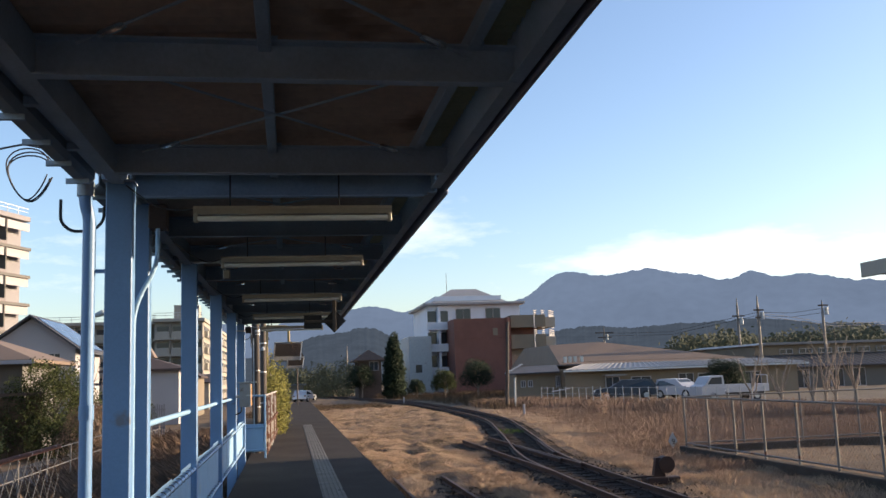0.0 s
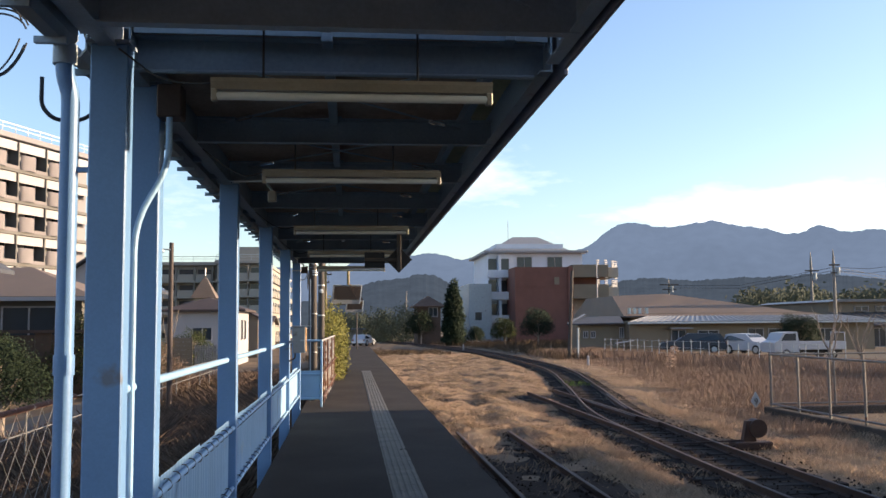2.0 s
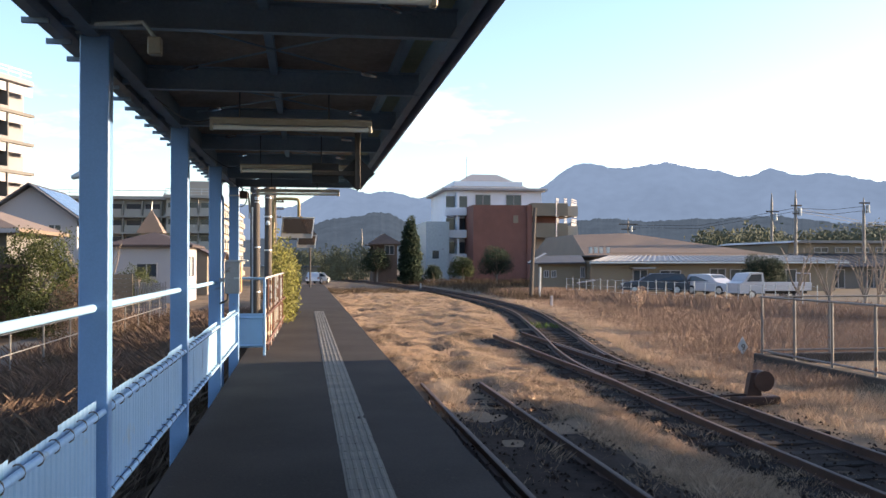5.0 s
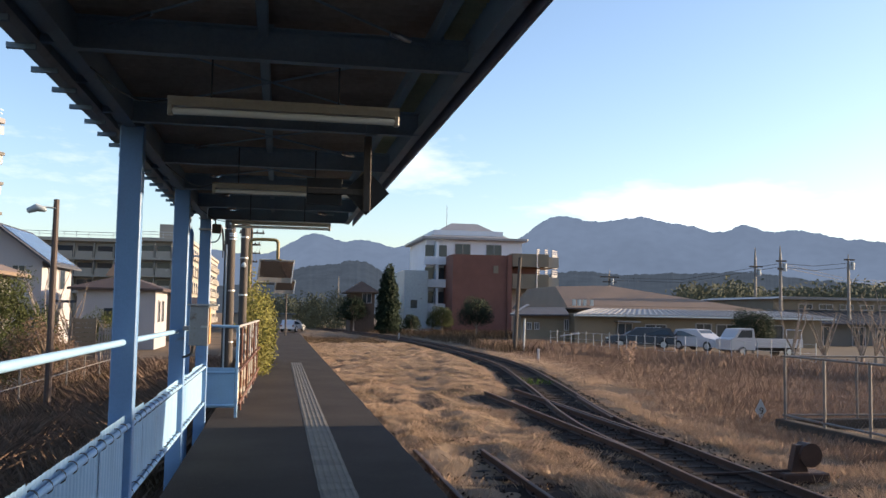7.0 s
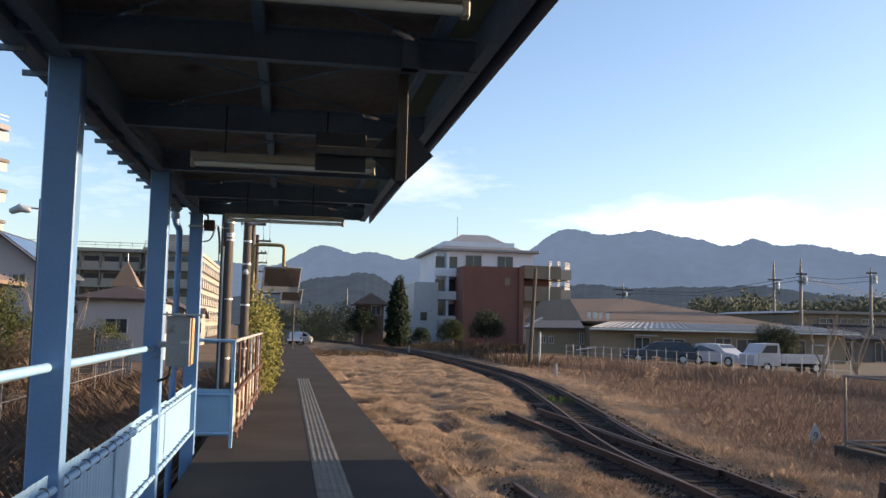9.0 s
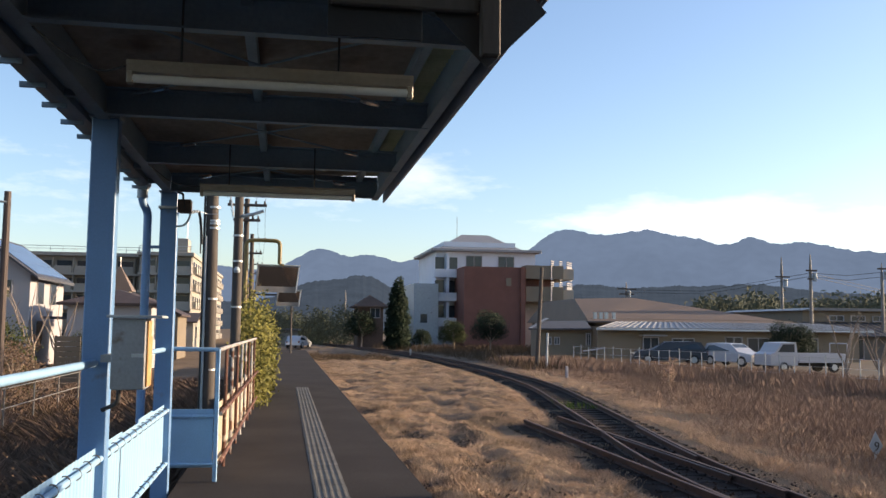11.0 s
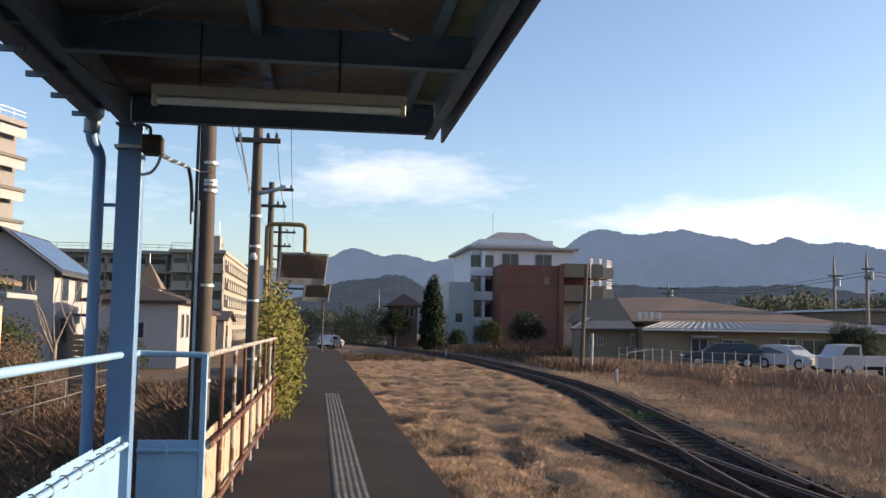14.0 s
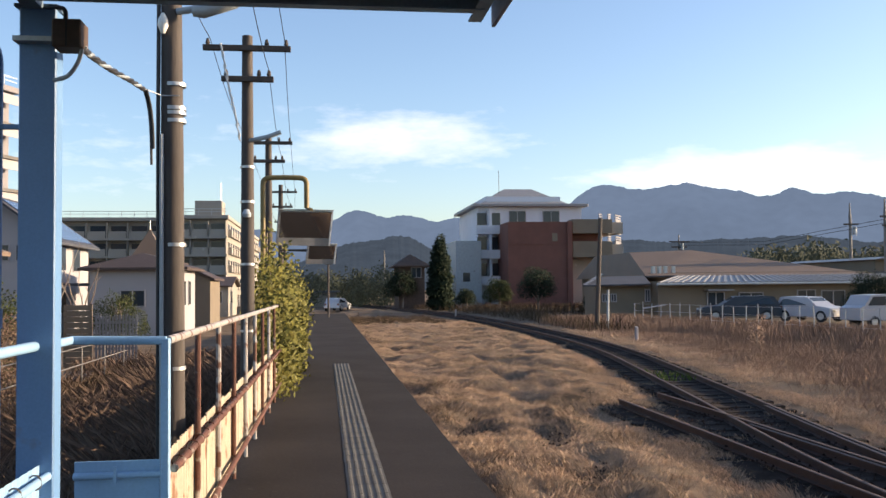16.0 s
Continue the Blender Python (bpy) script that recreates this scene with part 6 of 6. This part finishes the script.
for k in range(40):
    x = rng.uniform(-2.5, 9)
    mid_lumps.append((x, rng.uniform(120, 150), 0.2 + rng.uniform(0, 1.6), 1.6, 1.6, 1.5 + rng.uniform(0, 1.2)))
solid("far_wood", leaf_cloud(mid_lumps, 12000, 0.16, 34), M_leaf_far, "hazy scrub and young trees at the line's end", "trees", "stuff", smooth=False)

# ---- the far end of the line: level crossing and parked vans ----
for x, y, tn in ((1.0, 104, 70),):
    car(x, y, 3.6, 1.6, 1.25, M_car_silver, "silver car parked beyond the platform end", tn, True)
es = thing("end_shed", (0, 127, -1), "low grey sheds beyond the platform end", "shed")
part("wall", S().box(-6.5, 1.2, 126, 132, GL, 0.9), M_concrete, es)
part("roof", S().box(-6.9, 1.6, 125.5, 132.5, 0.9, 1.1), M_tile_roof, es)
sgn = thing("round_sign", (0.1, 50, 0), "dark round sign plate on a pole", "sign")
part("post", S().tube([(-0.1, 60, -0.2), (-0.1, 60, 3.3)], 0.05, 8), M_pole, sgn)
part("plate", S().tube([(-0.1, 59.93, 3.0), (-0.1, 59.96, 3.0)], 0.42, 20), M_brown_roof, sgn)

# ---- behind the platform: fence, road, lamp, shrubs ----
solid("road", S().poly([(-9.5, -20, -1.06), (-7.2, -20, -1.06), (-6.7, 44.5, -1.06), (-9.6, 44.5, -1.06)], [(0, 1, 2, 3)]), M_road, "grey lane behind the platform", "road", "structure")
lf = thing("chain_link_fence", (-2.4, 6, -0.9), "rusty chain-link fence with a pipe rail behind the platform", "fence")
FX = -2.6
for y in np.arange(-2.5, 9.5, 2.0):
    part("post", S().tube([(FX, y, -1.0), (FX, y, 0.98)], 0.025, 8), M_steel, lf)
for z in (0.97, -0.75):
    part("rail", S().tube([(FX, -2.5, z), (FX, 9.5, z)], 0.02, 8), M_rust, lf)
wires = S()
d_ = 0.24
zz0, zz1 = -0.75, 0.97
H_ = zz1 - zz0
for k in range(int((12.0 + H_) / d_)):
    for sgn_ in (1, -1):
        ya = -2.5 + k * d_ - (H_ if sgn_ > 0 else 0)
        a, b = (ya, zz0), (ya + sgn_ * H_, zz1)
        if sgn_ < 0:
            a, b = (ya, zz0), (ya - H_, zz1)
        t0, t1 = 0.0, 1.0
        lo, hi = -2.5, 9.5
        (ya, za), (yb, zb) = a, b
        if max(ya, yb) < lo or min(ya, yb) > hi:
            continue
        if yb != ya:
            ts = sorted(((lo - ya) / (yb - ya), (hi - ya) / (yb - ya)))
            t0, t1 = max(0, ts[0]), min(1, ts[1])
        if t1 - t0 < 0.02:
            continue
        wires.tube([(FX + 0.003 * sgn_, ya + (yb - ya) * t, za + (zb - za) * t) for t in (t0, t1)], 0.0032, 4, False)
part("wire_mesh", wires, M_fence, lf)
rf = thing("road_fence", (-6.3, 20, -1), "low grey road fence behind the weeds", "fence")
for y in np.arange(10, 45, 2.4):
    part("post", S().tube([(-6.35, y, -1.1), (-6.35, y, 0.05)], 0.022, 8), M_fence, rf)
for z in (0.03, -0.4):
    part("rail", S().tube([(-6.35, 10, z), (-6.35, 44, z)], 0.014, 6), M_fence, rf)
lp = thing("street_lamp", (-5.4, 27.8, -1), "dark wooden pole with a shallow glass street lamp", "lamp")
part("pole", S().tube([(-5.4, 27.8, -1.1), (-5.4, 27.8, 3.80)], [0.08, 0.06], 10), M_brown_roof, lp)
part("arm", S().tube([(-5.4, 27.75, 3.60), (-5.7, 27.7, 3.62)], 0.02, 8), M_gutter, lp)
part("shade", S().tube([(-5.98, 27.7, 3.50), (-5.96, 27.7, 3.52), (-5.78, 27.7, 3.60), (-5.62, 27.7, 3.56), (-5.58, 27.7, 3.53)], [0.01, 0.06, 0.09, 0.06, 0.02], 12), M_gutter, lp)
WILD = [(0, 0, 0.5, 0.3, 0.34), (0.3, 0.05, 0.36, 0.22, 0.3), (-0.3, 0, 0.42, 0.26, 0.3), (0.12, -0.2, 0.74, 0.17, 0.16), (-0.16, 0.1, 0.84, 0.15, 0.14), (0.42, -0.1, 0.2, 0.17, 0.2),
        (-0.46, -0.1, 0.24, 0.2, 0.22), (0.2, 0.1, 0.88, 0.09, 0.1), (-0.36, 0, 0.7, 0.12, 0.12), (0.05, -0.3, 0.2, 0.26, 0.22)]
tree("garden_bush", -9.6, 38.5, -1.1, 3.9, WILD, 7000, 0.07, M_leaf_dark2, "large dark olive-green garden bush", 51, category="bush")
tree("garden_bush", -8.6, 24.5, -1.1, 2.6, ROUND, 3200, 0.05, M_leaf_dark, "dark leafy bush behind the fence", 52, category="bush")
tree("garden_bush", -10.4, 62, -1.1, 2.6, WILD, 1600, 0.07, M_leaf_dark2, "rounded green bush before the white house", 53, category="bush")
tree("garden_bush", -7.6, 36.6, -1.1, 2.3, WILD, 2600, 0.05, M_weed_fine, "reddish withered bush beside the large green bush", 55, category="bush")
tree("garden_bush", -7.9, 17.5, -1.1, 2.2, ROUND, 2600, 0.05, M_leaf_dark2, "brownish green bush beside the lane", 54, category="bush")
gw = thing("garden_wall", (-10, 50, -1), "weathered horizontal board screen at the end of the lane", "wall")
for k in range(11):
    part("board", S().box(-8.75, -7.85, 46.0, 46.04, -1.1 + k * 0.19, -1.1 + k * 0.19 + 0.17), M_tan, gw)
for x in (-8.72, -7.9):
    part("post", S().box(x - 0.04, x + 0.04, 46.04, 46.12, -1.1, 1.0), M_timber, gw)
gp = thing("picket_fence", (-7.2, 46.2, -1), "grey picket fence beside the lane", "fence")
for k in range(13):
    part("picket", S().box(-7.75 + k * 0.105, -7.69 + k * 0.105, 46.0, 46.03, -1.05, 0.62 + 0.03 * math.sin(k * 2.2)), M_tower, gp)
for z in (-0.5, 0.35):
    part("rail", S().box(-7.8, -6.4, 46.04, 46.07, z, z + 0.07), M_tower, gp)
# black cable coil on the gutter
cc = thing("cable_coil", (-2.07, 6.35, 2.77), "black cable coiled and hung from the gutter", "cable")
for k, (cx, cz, rx, rz_) in enumerate(((-2.075, 2.77, 0.115, 0.17), (-2.06, 2.755, 0.125, 0.165), (-2.07, 2.75, 0.12, 0.15))):
    part("loop", S().tube([(cx + rx * math.cos(a) + 0.02 * math.sin(a * 2), 6.35 + 0.015 * k, cz + rz_ * math.sin(a) * (1 if math.sin(a) < 0 else 0.85)) for a in np.linspace(0.5, 6.2, 26)], 0.0045, 6), M_dark, cc)
part("lead", S().tube([(-1.92, 6.35, 2.90), (-2.10, 6.35, 2.94), (-2.4, 6.37, 2.88), (-3.6, 6.5, 2.78), (-9.0, 7.5, 3.0)], 0.006, 6), M_dark, cc)
part("tail", elbow_pipe(S(), [(-1.93, 6.55, 2.64), (-1.93, 6.55, 2.50), (-1.87, 6.55, 2.44), (-1.74, 6.55, 2.44), (-1.675, 6.55, 2.50), (-1.67, 6.55, 2.60)], 0.010, 8), M_dark, cc)

# ---- tactile tiles along the platform, one object each ----
tile = S().box(-0.149, 0.149, -0.149, 0.149, 0.0, 0.006)
for k in range(5):
    xc = -0.118 + 0.059 * k
    tile.poly([(xc - 0.015, -0.148, 0.0061), (xc + 0.015, -0.148, 0.0061), (xc + 0.015, 0.148, 0.0061), (xc - 0.015, 0.148, 0.0061),
               (xc - 0.009, -0.146, 0.011), (xc + 0.009, -0.146, 0.011), (xc + 0.009, 0.146, 0.011), (xc - 0.009, 0.146, 0.011)],
              [(0, 1, 5, 4), (1, 2, 6, 5), (2, 3, 7, 6), (3, 0, 4, 7), (4, 5, 6, 7)])
tile_mesh = tile.mesh("tile")
tile_mesh.materials.append(M_tactile)
strip_ob = thing("tactile_strip", (0, 20, 0), "worn yellow ribbed tactile paving strip on the asphalt", "tactile paving", kind="structure")
for k in range(116):
    o = new("tile", tile_mesh)
    o.parent = strip_ob
    o.location = (0.002 * math.sin(k * 2.7), 32.34 - 0.3 * k - 20, -0.004)
